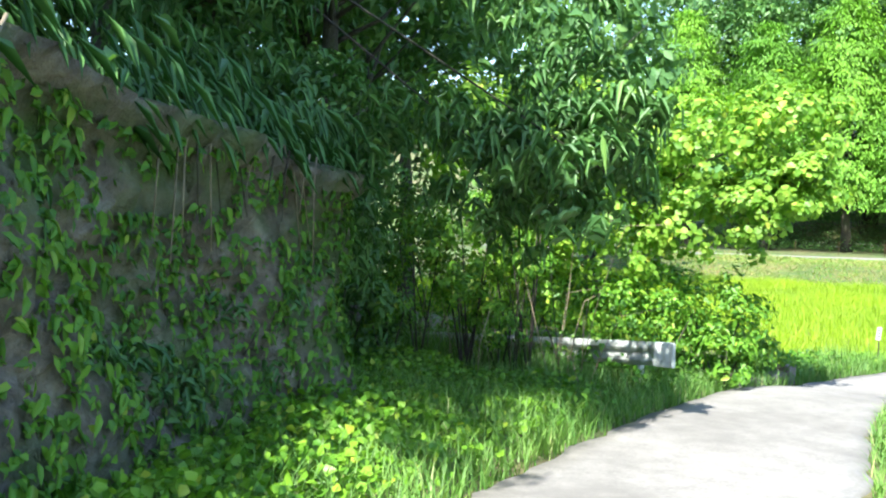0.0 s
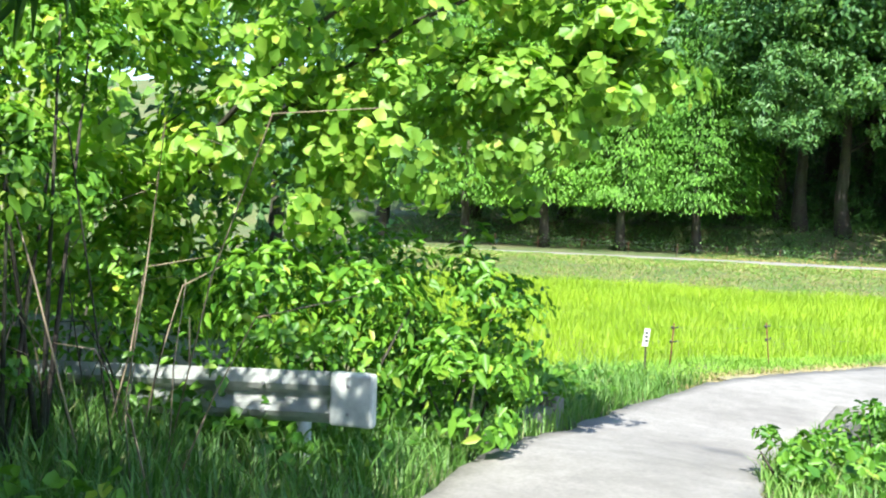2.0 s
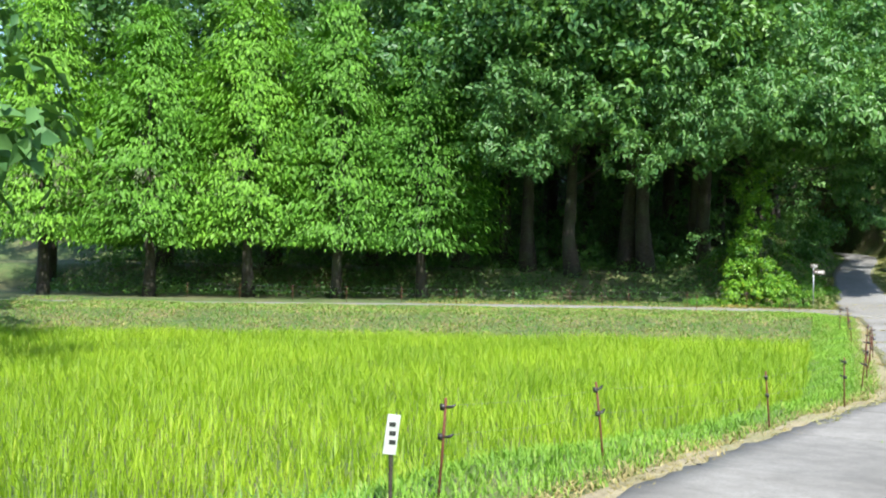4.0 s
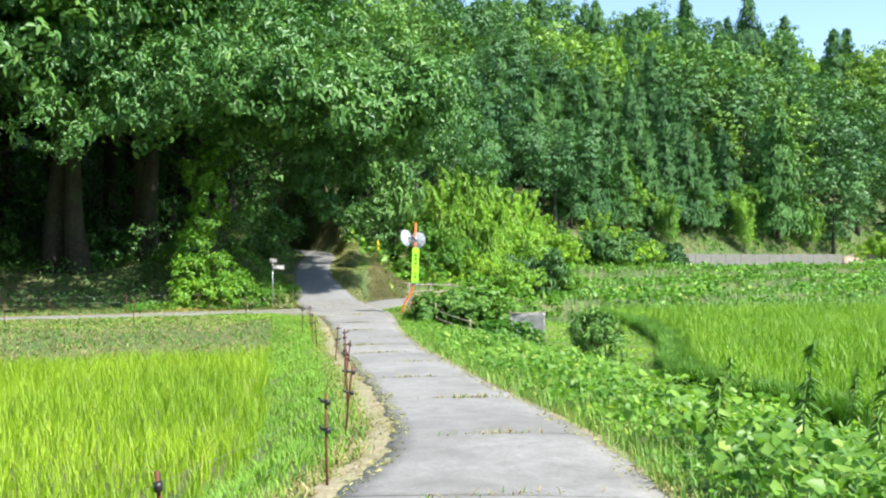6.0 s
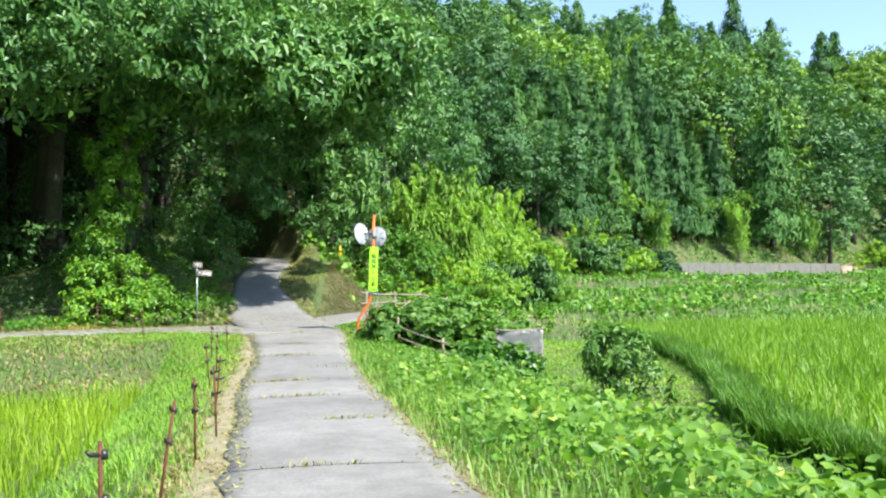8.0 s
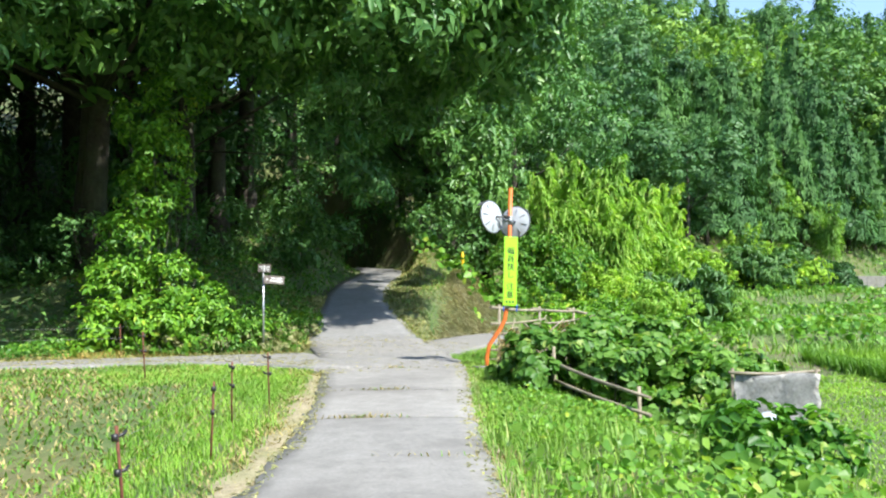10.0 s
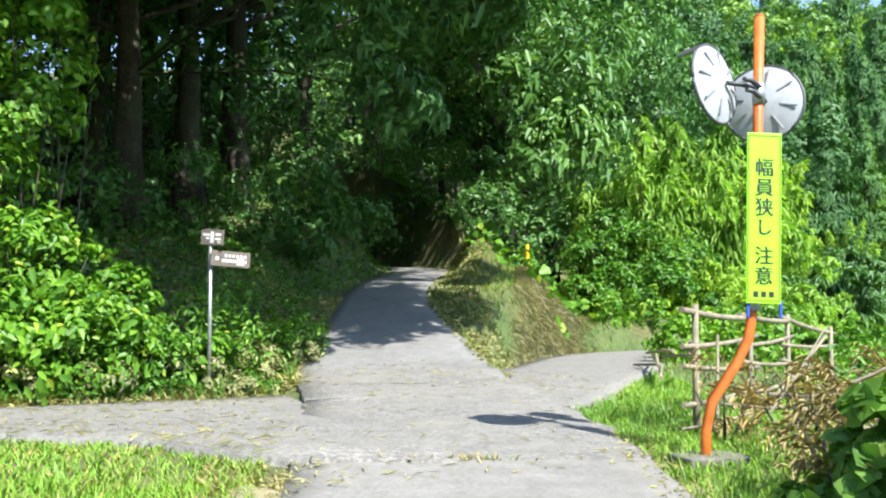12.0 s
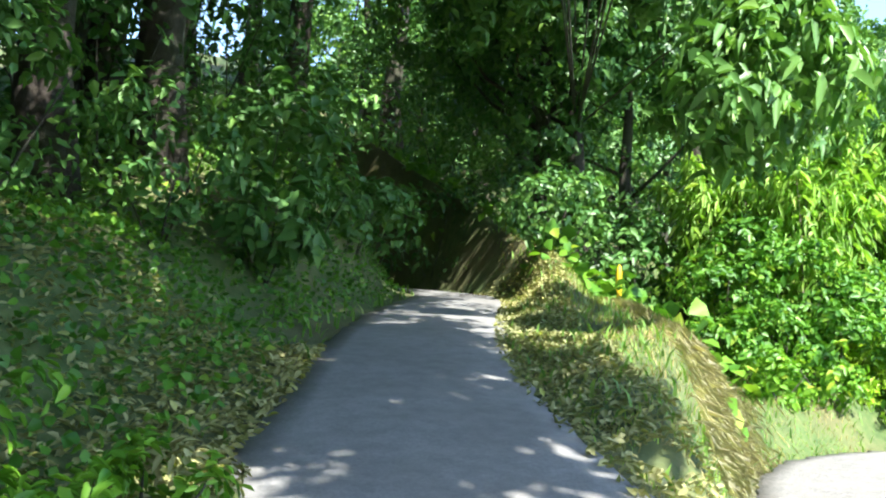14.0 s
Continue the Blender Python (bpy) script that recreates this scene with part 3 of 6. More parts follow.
def make_tree(kind, seed, size):
    """A prototype tree with trunk and crown, standing at the origin. size: total height."""
    r = np.random.default_rng(seed)
    if kind in ("broadleaf", "leaning"):
        shift = 0.0 if kind == "broadleaf" else -0.30 * size
        ob = thing("broadleaf_tree", "tall dark green broadleaf tree at the woodland edge", "tree", group="woodland trees")
        part("trunk", trunk_bm(size * 0.72, size * 0.022, r, 9, size * 0.33), ob, "mossy grey-brown bark", M_BARK)
        lobes = []
        for k in range(17):
            a, q = 2.4 * k + r.uniform(-0.4, 0.4), r.uniform(0.12, 0.31) * size
            z = (0.45 + 0.45 * (k + 0.5) / 17 + r.uniform(-0.04, 0.04)) * size
            q *= 1.15 - abs(z / size - 0.58) * 1.5
            lobes.append((q * np.cos(a), q * np.sin(a) + shift, z, r.uniform(0.10, 0.155) * size, 24))
        part("crown", crown_mesh("crown", M_BROAD, r, lobes, 0.33, 28, 0.5, 0.3, 0.7, oval_leaf_arrays if kind == "leaning" else None, 0.15), ob)
    elif kind == "spray":
        ob = thing("false_cypress", "broad fresh green tree with layered feathery sprays", "tree", group="bright field-edge trees")
        part("trunk", trunk_bm(size * 0.8, size * 0.018, r, 10, size * 0.2), ob, "dark straight trunk", M_BARK)
        vs, fs, off = [], [], 0
        tiers = 23
        for k in range(tiers):
            t = k / (tiers - 1)
            z = size * (0.19 + 0.79 * t)
            reach = size * 0.29 * (1 - t) ** 0.6 * (0.75 + 0.25 * np.sin(min(1, t * 3.2) * np.pi / 2)) + 0.3
            for a in r.uniform(0, 2 * np.pi, int(14 + 19 * (1 - t))):
                along = np.array([np.cos(a), np.sin(a), -0.14])
                q = reach * r.uniform(0.82, 1.12)
                m = 40
                s = r.uniform(0.35, 1.0, m)
                spread = r.normal(size=(m, 3)) * [0.32, 0.32, 0.13] * (0.5 + s[:, None])
                p = np.array([0, 0, z + 0.12 * reach]) + along * (q * s)[:, None] + spread
                nn = np.array([0, 0, 1]) + along * 0.8 + r.normal(size=(m, 3)) * 0.25
                v, f = leaf_arrays(p, nn, r.uniform(0.15, 0.32, m), 0.36, 0.06, 0.25, np.repeat(along[None] + [0, 0, -0.15], m, 0), r)
                vs.append(v), fs.append(f + off)
                off += len(v)
        part("crown", mesh_from("crown", np.concatenate(vs), np.concatenate(fs), M_HINOKI), ob)
    elif kind == "cedar":
        ob = thing("cedar_tree", "dark conical cedar on the wooded hill", "tree", group="hillside trees")
        part("trunk", trunk_bm(size * 0.92, size * 0.014, r, 4, size * 0.08, 0.01), ob, "", M_BARK)
        vs, fs, off = [], [], 0
        for k in range(26):
            t = k / 25
            reach = size * 0.27 * (1 - t) ** 0.75 + 0.15
            for a in r.uniform(0, 2 * np.pi, int(5 + 9 * (1 - t))):
                along = np.array([np.cos(a), np.sin(a), -0.15])
                s = r.uniform(0.2, 1.0, 16)
                p = np.array([0, 0, size * (0.12 + 0.88 * t)]) + along * (reach * r.uniform(0.8, 1.15) * s)[:, None] + r.normal(size=(16, 3)) * 0.25
                v, f = leaf_arrays(p, np.array([0, 0, 0.6]) + along * 1.2 + r.normal(size=(16, 3)) * 0.2, r.uniform(0.5, 0.9, 16), 0.26, 0.08, 0.2, np.repeat(along[None], 16, 0), r)
                vs.append(v), fs.append(f + off)
                off += len(v)
        part("crown", mesh_from("crown", np.concatenate(vs), np.concatenate(fs), M_CEDAR), ob)
    elif kind in ("hill", "near_hill"):
        ob = thing("hillside_tree", "rounded green broadleaf tree on the wooded hill", "tree", group="hillside trees")
        part("trunk", trunk_bm(size * 0.65, size * 0.018, r, 5, size * 0.25), ob, "", M_BARK)
        lobes = []
        for k in range(11):
            z = r.uniform(0.22, 0.84)
            a, q = 2.4 * k, r.uniform(0.5, 1.0) * 0.27 * size * math.sqrt(max(0.05, 1 - ((z - 0.45) / 0.45) ** 2))
            lobes.append((q * np.cos(a), q * np.sin(a), z * size, r.uniform(0.13, 0.19) * size, 15))
        part("crown", crown_mesh("crown", M_FARWOOD, r, lobes, 0.46 if kind == "hill" else 0.32, 15 if kind == "hill" else 30, 0.62, 0.15, 0.7, None, 0.12), ob)
    elif kind == "mound":
        ob = thing("hillside_bush", "arching yellow-green bush with drooping foliage at the foot of the hill", "bush", group="hill-foot bushes")
        lobes = []
        for k in range(14):
            a, q = 2.4 * k, r.uniform(0.1, 0.48) * size
            lobes.append((q * np.cos(a), q * np.sin(a), (0.12 + 0.62 * (1 - (q / size / 0.55) ** 2) * r.uniform(0.3, 1)) * size, r.uniform(0.16, 0.26) * size, 16))
        part("trunk", trunk_bm(size * 0.6, size * 0.02, r, 7, size * 0.5), ob, "", M_BARK)
        part("foliage", crown_mesh("foliage", M_BAMBOO if seed % 2 else M_FARWOOD, r, lobes, 0.36, 18, 0.32, 0.5, 0.7, None, 0.15), ob)
    elif kind == "bamboo":
        ob = thing("bamboo", "feathery yellow-green bamboo clump with arching tips", "bamboo", group="bamboo thicket")
        vs, fs, off = [], [], 0
        for k in range(9):
            a, q = r.uniform(0, 2 * np.pi), r.uniform(0, 0.09) * size
            foot = np.array([q * np.cos(a), q * np.sin(a), 0])
            h, arch = size * r.uniform(0.7, 1.0), size * r.uniform(0.05, 0.22)
            t = np.linspace(0, 1, 7)
            curve = foot + np.column_stack([np.cos(a) * arch * t ** 3, np.sin(a) * arch * t ** 3, h * t - 0.1 * h * t ** 4])
            part("culm", tube_bm([tuple(c) for c in curve], [0.035 * (1 - 0.75 * s) for s in t], 5), ob, "", M_BAMBOO_POLE)
            m = 420
            s = r.uniform(0.22, 1.0, m) ** 0.8
            p = np.column_stack([np.interp(s, t, curve[:, j]) for j in range(3)])
            rad = 0.13 * size * np.sin(np.clip(s * 1.1, 0, 1) * np.pi * 0.85 + 0.3) + 0.12
            d = unit(r.normal(size=(m, 3)))
            p = p + d * (rad * r.uniform(0.2, 1.0, m))[:, None]
            v, f = leaf_arrays(p, d + [0, 0, 0.7] + r.normal(size=(m, 3)) * 0.4, r.uniform(0.26, 0.5, m), 0.24, 0.05, 0.45, d + [0, 0, -0.3], r)
            vs.append(v), fs.append(f + off)
            off += len(v)
        part("foliage", mesh_from("foliage", np.concatenate(vs), np.concatenate(fs), M_BAMBOO), ob)
    return ob


def plant(proto, places):
    """Stands copies of prototypes at (x, y, scale, turn), the first ones being the prototypes themselves."""
    for i, (x, y, s, turn) in enumerate(places):
        ob = proto[i % len(proto)]
        z = float(ground_z(np.array([x]), np.array([y]))[0]) - 0.05
        m = pose(x, y, z, 0, 0, turn) @ Matrix.Diagonal((s, s, s * (0.92 + 0.16 * ((i * 37) % 10) / 10), 1))
        if i < len(proto):
            ob.matrix_basis = m
        else:
            copy = copy_thing(ob, Matrix.Identity(4))
            copy.matrix_basis = m


def gz0(x, y):
    return float(ground_z(np.array([float(x)]), np.array([float(y)]))[0])


# tall broadleaf trees along the woodland edge, overhanging the track
FRONT = [(-0.2, 46.4, 1.05, 8), (3.6, 47.2, 1.1, -10), (6.4, 49.2, 0.9, 14), (-3.8, 49.6, 1.05, -6)]
EDGE = [(-2.6, 47.0, 1.1, 80), (2.6, 48.0, 1.15, 10), (6.6, 48.5, 1.15, 310),
        (10.4, 52.5, 1.0, 160), (25.8, 63.5, 0.85, 40), (25.5, 66.0, 0.9, 200), (11.6, 55.0, 1.1, 95), (-6.5, 49.0, 1.1, 300), (0.2, 54.0, 1.2, 60),
        (5.5, 55.0, 1.2, 220), (10.0, 61.0, 1.2, 15), (14.6, 63.5, 1.1, 280), (24.0, 73.0, 0.9, 33), (27, 80, 0.8, 120), (-11.5, 49.0, 1.15, 190),
        (-17, 48, 1.1, 45), (-5, 58, 1.25, 12), (22.5, 66, 1.0, 240), (-23, 47, 1.1, 99), (31, 84, 0.8, 77), (11.5, 72, 1.3, 140), (3, 64, 1.3, 200),
        (-13, 58, 1.2, 33), (-21, 57, 1.2, 140), (-2, 66, 1.3, 250), (-29, 45, 1.1, 300), (-30, 55, 1.2, 70), (14.0, 82, 1.2, 10), (20, 78, 1.2, 60), (21.5, 92, 1.2, 160), (9.2, 49.2, 0.9, 200), (22.8, 65.0, 0.85, 250), (6.5, 61, 1.2, 40), (-1.5, 60, 1.2, 140), (8.5, 67.5, 1.3, 10), (8, 53, 1.0, 333)]
plant([make_tree("leaning", 9, 17.0), make_tree("leaning", 10, 18.0)], FRONT)
plant([make_tree("broadleaf", 11, 17.0), make_tree("broadleaf", 12, 18.0), make_tree("broadleaf", 13, 16.0)], EDGE)
# bright feathery trees at the far edge of the field
plant([make_tree("spray", 21, 15.0), make_tree("spray", 22, 14.0)],
      [(-7.6, 43.0, 1.0, 0), (-11.8, 42.4, 1.02, 70), (-16.2, 42.0, 1.05, 160), (-21, 41, 1.1, 250), (-26, 40, 1.0, 20)])

# bamboo at the bend of the branch road and on the lower slope
hr = np.random.default_rng(31)
BAMBOO = [(26.0, 58.5, 0.85, 0), (27.8, 60.0, 0.95, 60), (29.5, 60.5, 1.0, 120), (31.2, 61.0, 0.95, 260), (28.6, 57.8, 0.8, 300), (30.2, 58.8, 0.85, 10),
          (25.0, 60.6, 0.8, 75), (33, 62, 0.85, 190), (29, 64, 0.9, 330), (33, 67, 0.8, 45), (26.9, 62.5, 0.9, 140)]
for k in range(24):
    if k % 4 == 1:
        BAMBOO.append((36 + 3.2 * k + hr.uniform(-1, 1), 80.5 + 0.36 * k + hr.uniform(-1.0, 2) + (4 if 26 < 3.2 * k < 60 else 0), hr.uniform(0.7, 1.0), hr.uniform(0, 360)))
MOUNDS = [(28.8, 56.0, 0.8, 200), (31.4, 57.0, 0.95, 20), (31.0, 60.5, 1.1, 80), (33.5, 58, 0.7, 150), (35, 63, 0.9, 210), (26.6, 55.8, 0.55, 100), (37, 69, 1.0, 30), (34, 74, 1.2, 250)]
for k in range(26):
    MOUNDS.append((36 + 3.0 * k + hr.uniform(-1, 1), 79 + 0.36 * k + hr.uniform(-1.5, 2) + (9 if 24 < 3.0 * k < 62 else 0), hr.uniform(0.7, 1.35), hr.uniform(0, 360)))
plant([make_tree("mound", 45, 5.0), make_tree("mound", 46, 4.6), make_tree("mound", 47, 5.4)], MOUNDS)
plant([make_tree("bamboo", 41, 9.0), make_tree("bamboo", 42, 8.5), make_tree("bamboo", 43, 9.5)], BAMBOO)

# the wooded hill
HILL, NEAR_HILL, CEDARS, PLUMES = [], [], [], []
for row in range(14):
    u = 1 + row * 5.2
    for k in range(32):
        x = 24 + k * 6.2 + hr.uniform(-2.2, 2.2) + (row % 2) * 3
        y = 83 + 0.13 * (x - 30) + u + hr.uniform(-2, 2)
        if x > 34 + 12 * (13 - row) + 108 or x > 12 + 1.45 * (y - 8):
            continue
        pick = hr.uniform()
        if 52 < x < 82 and u < 19:
            continue
        cedar_zone = row >= 10 and k % 3 == 0
        if pick < (0.4 if cedar_zone else 0.1):
            CEDARS.append((x, y, hr.uniform(0.75, 1.1), hr.uniform(0, 360)))
        elif pick > 0.4 and 4 < row < 11 and x > 75:
            PLUMES.append((x, y, hr.uniform(1.3, 1.6), hr.uniform(0, 360)))
        else:
            (NEAR_HILL if row < 5 and x < 70 else HILL).append((x, y, hr.uniform(0.7, 1.4), hr.uniform(0, 360)))
# a planted cedar stand on the lower slope, and tall single cedars on the crest
for i in range(8):
    for j in range(5):
        x = 54 + 3.5 * i + 1.7 * (j % 2) + hr.uniform(-0.8, 0.8)
        CEDARS.append((x, 86 + 0.13 * (x - 30) + 3.6 * j + hr.uniform(-0.7, 0.7), hr.uniform(0.6, 0.8), hr.uniform(0, 360)))
for bearing, far, s in ((24.7, 150, 1.5), (28.3, 158, 1.5), (30.2, 165, 1.35), (36.8, 172, 1.3), (39.6, 170, 1.45), (43.3, 172, 1.6), (45.4, 174, 1.3), (48.2, 172, 1.55), (48.9, 176, 1.5)):
    CEDARS.append((5 + far * math.sin(radians(bearing)), 11.5 + far * math.cos(radians(bearing)), 0.82 * s, 40 * bearing))
for k in [*range(9), *range(24, 30)]:
    HILL.append((36 + 2.6 * k + hr.uniform(-1, 1), 78.0 + 0.34 * k + hr.uniform(-0.8, 0.8), hr.uniform(0.22, 0.42), hr.uniform(0, 360)))
plant([make_tree("near_hill", 55, 13.0), make_tree("near_hill", 56, 12.0)], NEAR_HILL)
plant([make_tree("hill", 51, 13.0), make_tree("hill", 52, 12.0), make_tree("hill", 53, 14.0)], HILL)
plant([make_tree("cedar", 61, 17.0), make_tree("cedar", 62, 15.0)], CEDARS)
plant([make_tree("bamboo", 44, 9.0)], PLUMES)
# one broad pale tree with layered boughs on the lower hill
silk = thing("silk_tree", "wide pale yellow-green tree with layered boughs on the hillside", "tree")
sr = np.random.default_rng(66)
part("trunk", trunk_bm(12, 0.35, sr, 8, 6), silk, "", M_BARK)
lobes = [(6.5 * math.cos(2.4 * k) * (0.35 + 0.65 * (k % 5) / 4), 6.5 * math.sin(2.4 * k) * (0.35 + 0.65 * (k % 5) / 4), 6.0 + 9.5 * (k / 19) - 0.9 * (k % 5), 2.3, 22) for k in range(20)]
part("crown", crown_mesh("crown", M_SILK, sr, lobes, 0.6, 14, 0.5, 0.2, 0.45), silk)
silk.matrix_basis = pose(135, 115, gz0(135, 115), 0, 0, 0) @ Matrix.Diagonal((1.4, 1.4, 1.4, 1))
# woods that close the view behind and beside the camera
RING = [(-14 - 5 * (k % 3), -30 + 7 * k, 1.1, 50 * k) for k in range(9)] + [(26 + 6 * k, -32 + 5 * k, 1.1, 40 * k) for k in range(7)] + [(10 - 8 * k, -36 - 3 * k, 1.1, 30 * k) for k in range(4)]
plant([make_tree("hill", 54, 14.0)], RING)

# ---- paddies, verges and weeds ----
def inside(poly, x, y):
    hit = np.zeros(len(x), bool)
    for (x0, y0), (x1, y1) in zip(poly, poly[1:] + poly[:1]):
        cross = ((y0 > y) != (y1 > y)) & (x < (x1 - x0) * (y - y0) / ((y1 - y0) or 1e-9) + x0)
        hit ^= cross
    return hit


def left_rice(x, y):
    e, _, side = nearest("road", x, y)
    return (side < 0) & (e > 1.55 + 0.12 * lumps(x, y, 2.0, 5) + 0.75 * (1 - smooth(6, 12, y))) & (y > 5.6 - 0.05 * x) & (y < RICE_FAR(x)) & (x > -26)


def rows_of(lo, hi, along, gap, jitter, turn, r):
    """Planting spots in rows over a box, turned."""
    u, v = np.meshgrid(np.arange(-60, 60, along), np.arange(-60, 60, gap))
    u, v = u.ravel() + r.normal(size=u.size) * jitter, v.ravel() + r.normal(size=v.size) * jitter * 0.6
    c, s = math.cos(turn), math.sin(turn)
    x, y = u * c - v * s + (lo[0] + hi[0]) / 2, u * s + v * c + (lo[1] + hi[1]) / 2
    keep = (x > lo[0]) & (x < hi[0]) & (y > lo[1]) & (y < hi[1])
    return x[keep], y[keep]


def rice(name, xy, height, blades, width, r, label, material=None):
    material = material or M_RICE
    z = ground_z(xy[:, 0], xy[:, 1])
    roots = np.repeat(np.column_stack([xy, z - 0.05]), blades, 0)
    roots[:, :2] += r.normal(size=(len(roots), 2)) * 0.055
    h = np.repeat(height * (1 + 0.10 * lumps(xy[:, 0], xy[:, 1], 1.7, 6) + 0.08 * r.normal(size=len(xy))), blades) * r.uniform(0.75, 1.15, len(roots))
    v, f = blade_arrays(roots, h, width, 0.55, r)
    return tagged(new(name, mesh_from(name, v, f, material)), label, "rice", kind="stuff")


r_rice = np.random.default_rng(71)
x, y = rows_of((-26, 5), (9, 30), 0.20, 0.27, 0.03, radians(73), r_rice)
k = left_rice(x, y)
x, y = x[k], y[k]
rice("rice_plants", np.column_stack([x, y]), 0.43, 12, 0.012, r_rice, "dense bright green young rice in planted rows")
RIGHT_PADDY = [(12.9, 15), (13.6, 18.6), (14.0, 20.1), (15.7, 22.8), (17.9, 25.5), (20.3, 28.8), (22.2, 32.1), (24.5, 36.2), (28.5, 45.0), (46, 41), (70, 34), (60, 5), (20, 6)]
x, y = rows_of((12, 5), (70, 50), 0.33, 0.36, 0.05, radians(35), r_rice)
k = inside(RIGHT_PADDY, x, y)
x, y = x[k], y[k]
rice("rice_plants", np.column_stack([x, y]), 0.58, 8, 0.028, r_rice, "even green rice in the lower paddy with a curved edge", M_RICE_LOW)


# darker blades added along the lower paddy's curved edge, its dark side as colour
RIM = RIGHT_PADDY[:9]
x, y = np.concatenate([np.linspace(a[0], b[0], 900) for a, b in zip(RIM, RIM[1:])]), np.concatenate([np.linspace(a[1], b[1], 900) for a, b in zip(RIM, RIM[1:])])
rice("paddy_rim_sedge", np.column_stack([x, y]) + r_rice.normal(size=(len(x), 2)) * 0.13, 0.5, 5, 0.022, r_rice, "darker green blades added for the dark side of the curved paddy edge", M_RIM_DARK)


def grass(name, xy, height, width, lean, material, label, r, category="grass"):
    roots = np.column_stack([xy, ground_z(xy[:, 0], xy[:, 1]) - 0.02])
    h = height * r.uniform(0.5, 1.25, len(xy)) * (1 + 0.3 * lumps(xy[:, 0], xy[:, 1], 0.9, 8))
    v, f = blade_arrays(roots, h, width, lean, r)
    return tagged(new(name, mesh_from(name, v, f, material)), label, category, kind="stuff")


r_g = np.random.default_rng(81)


def scatter(n, lo, hi):
    return r_g.uniform(lo[0], hi[0], n), r_g.uniform(lo[1], hi[1], n)


def free_of_roads(x, y, by=0.03):
    return (nearest("road", x, y)[0] > by) & ((nearest("cross", x, y)[0] > by) | (x > 13.2)) & (nearest("branch", x, y)[0] > by)


# grass bank between the road and the left paddy
x, y = scatter(420000, (-6, 3), (11, 36))
e, _, side = nearest("road", x, y)
k = (side < 0) & (e > 0.15 + 0.55 * r_g.uniform(size=len(x))) & (e < 1.75 + 0.75 * (1 - smooth(6, 12, y))) & free_of_roads(x, y)
grass("bank_grass", np.column_stack([x[k], y[k]]), 0.12, 0.011, 0.8, M_PATHGRASS, "fresh green mown grass on the field bank", r_g)
x, y = scatter(330000, (-4, 3), (14, 39))
e, _, side = nearest("road", x, y)
k = (e > -0.10 - 0.05 * lumps(x, y, 0.7, 2)) & (e < np.where(side < 0, 0.58, 0.3)) & free_of_roads(x, y, -0.2)
grass("dry_verge", np.column_stack([x[k], y[k]]), 0.07, 0.022, 2.0, M_DRY, "straw-coloured clippings along the road edge", r_g)
x, y = scatter(15000, (7.4, 33.5), (11.2, 38.2))
e, _, side = nearest("road", x, y)
k = (side < 0) & (e > 0.15) & (nearest("cross", x, y)[0] > -0.15 + 0.2 * lumps(x, y, 0.7, 4))
grass("corner_grass", np.column_stack([x[k], y[k]]), 0.09, 0.013, 1.3, M_GRASS, "short green grass at the corner of the field track", r_g)
# mown strip at the far end of the paddy
x, y = scatter(130000, (-26, 23), (11, 38.5))
e, _, side = nearest("road", x, y)
k = (side < 0) & (e > 1.0) & (y > RICE_FAR(x) - 0.2) & free_of_roads(x, y)
sel = np.column_stack([x[k], y[k]])
cut = r_g.uniform(size=len(sel)) < 0.5
grass("mown_strip", sel[cut], 0.08, 0.028, 1.7, M_DRY, "dry mown grass strip beside the earth track", r_g)
grass("mown_strip_green", sel[~cut], 0.10, 0.026, 1.1, M_PATHGRASS, "patchy green grass beside the earth track", r_g)
# right verge
x, y = scatter(230000, (4, 3), (22, 41))
e, _, side = nearest("road", x, y)
k = (side > 0) & (e > 0.02) & (e < 4.3) & free_of_roads(x, y) & (r_g.uniform(size=len(x)) < np.exp(-e / 3.5)) & ~inside(RIGHT_PADDY, x, y)
grass("verge_grass", np.column_stack([x[k], y[k]]), np.where(y[k] > 30, 0.13, 0.25), 0.012, 0.7, M_GRASS, "tall green weeds and grass along the road", r_g)
# short grass path beside the lower paddy
x, y = scatter(110000, (8, 13), (26, 40))
e, _, side = nearest("road", x, y)
k = (side > 0) & (e > 2.6) & ~inside(RIGHT_PADDY, x, y) & free_of_roads(x, y)
grass("paddy_path_grass", np.column_stack([x[k], y[k]]), 0.08, 0.026, 1.2, M_PATHGRASS, "short pale green grass on the path beside the paddy", r_g)
# southern banks
x, y = scatter(120000, (-7, -19), (6, 3.5))
e, _, side = nearest("road", x, y)
df, _, fs = nearest("cut", x, y)
k = (e > 0.02) & (e < 6.5) & free_of_roads(x, y) & ((fs > 0) | (df > 0.7))
grass("bank_weeds", np.column_stack([x[k], y[k]]), np.where(side[k] < 0, 0.3, 0.2), 0.014, 0.8, M_GRASS, "lush weeds and grass on the shaded road bank", r_g)
# lower meadow and terraces
x, y = scatter(115000, (12, 15), (110, 100))
k = free_of_roads(x, y) & ~inside(RIGHT_PADDY, x, y) & ((x > 25) | (y > 38)) & (y < np.where(x > 55, 92, 78) + 0.13 * (x - 30)) & (r_g.uniform(size=len(x)) < 0.9)
grass("meadow_grass", np.column_stack([x[k], y[k]]), np.where(x[k] < 30, 0.2, 0.42), np.where(x[k] < 30, 0.035, 0.09), 0.8, M_GRASS, "rough meadow grass on the abandoned terraces", r_g)
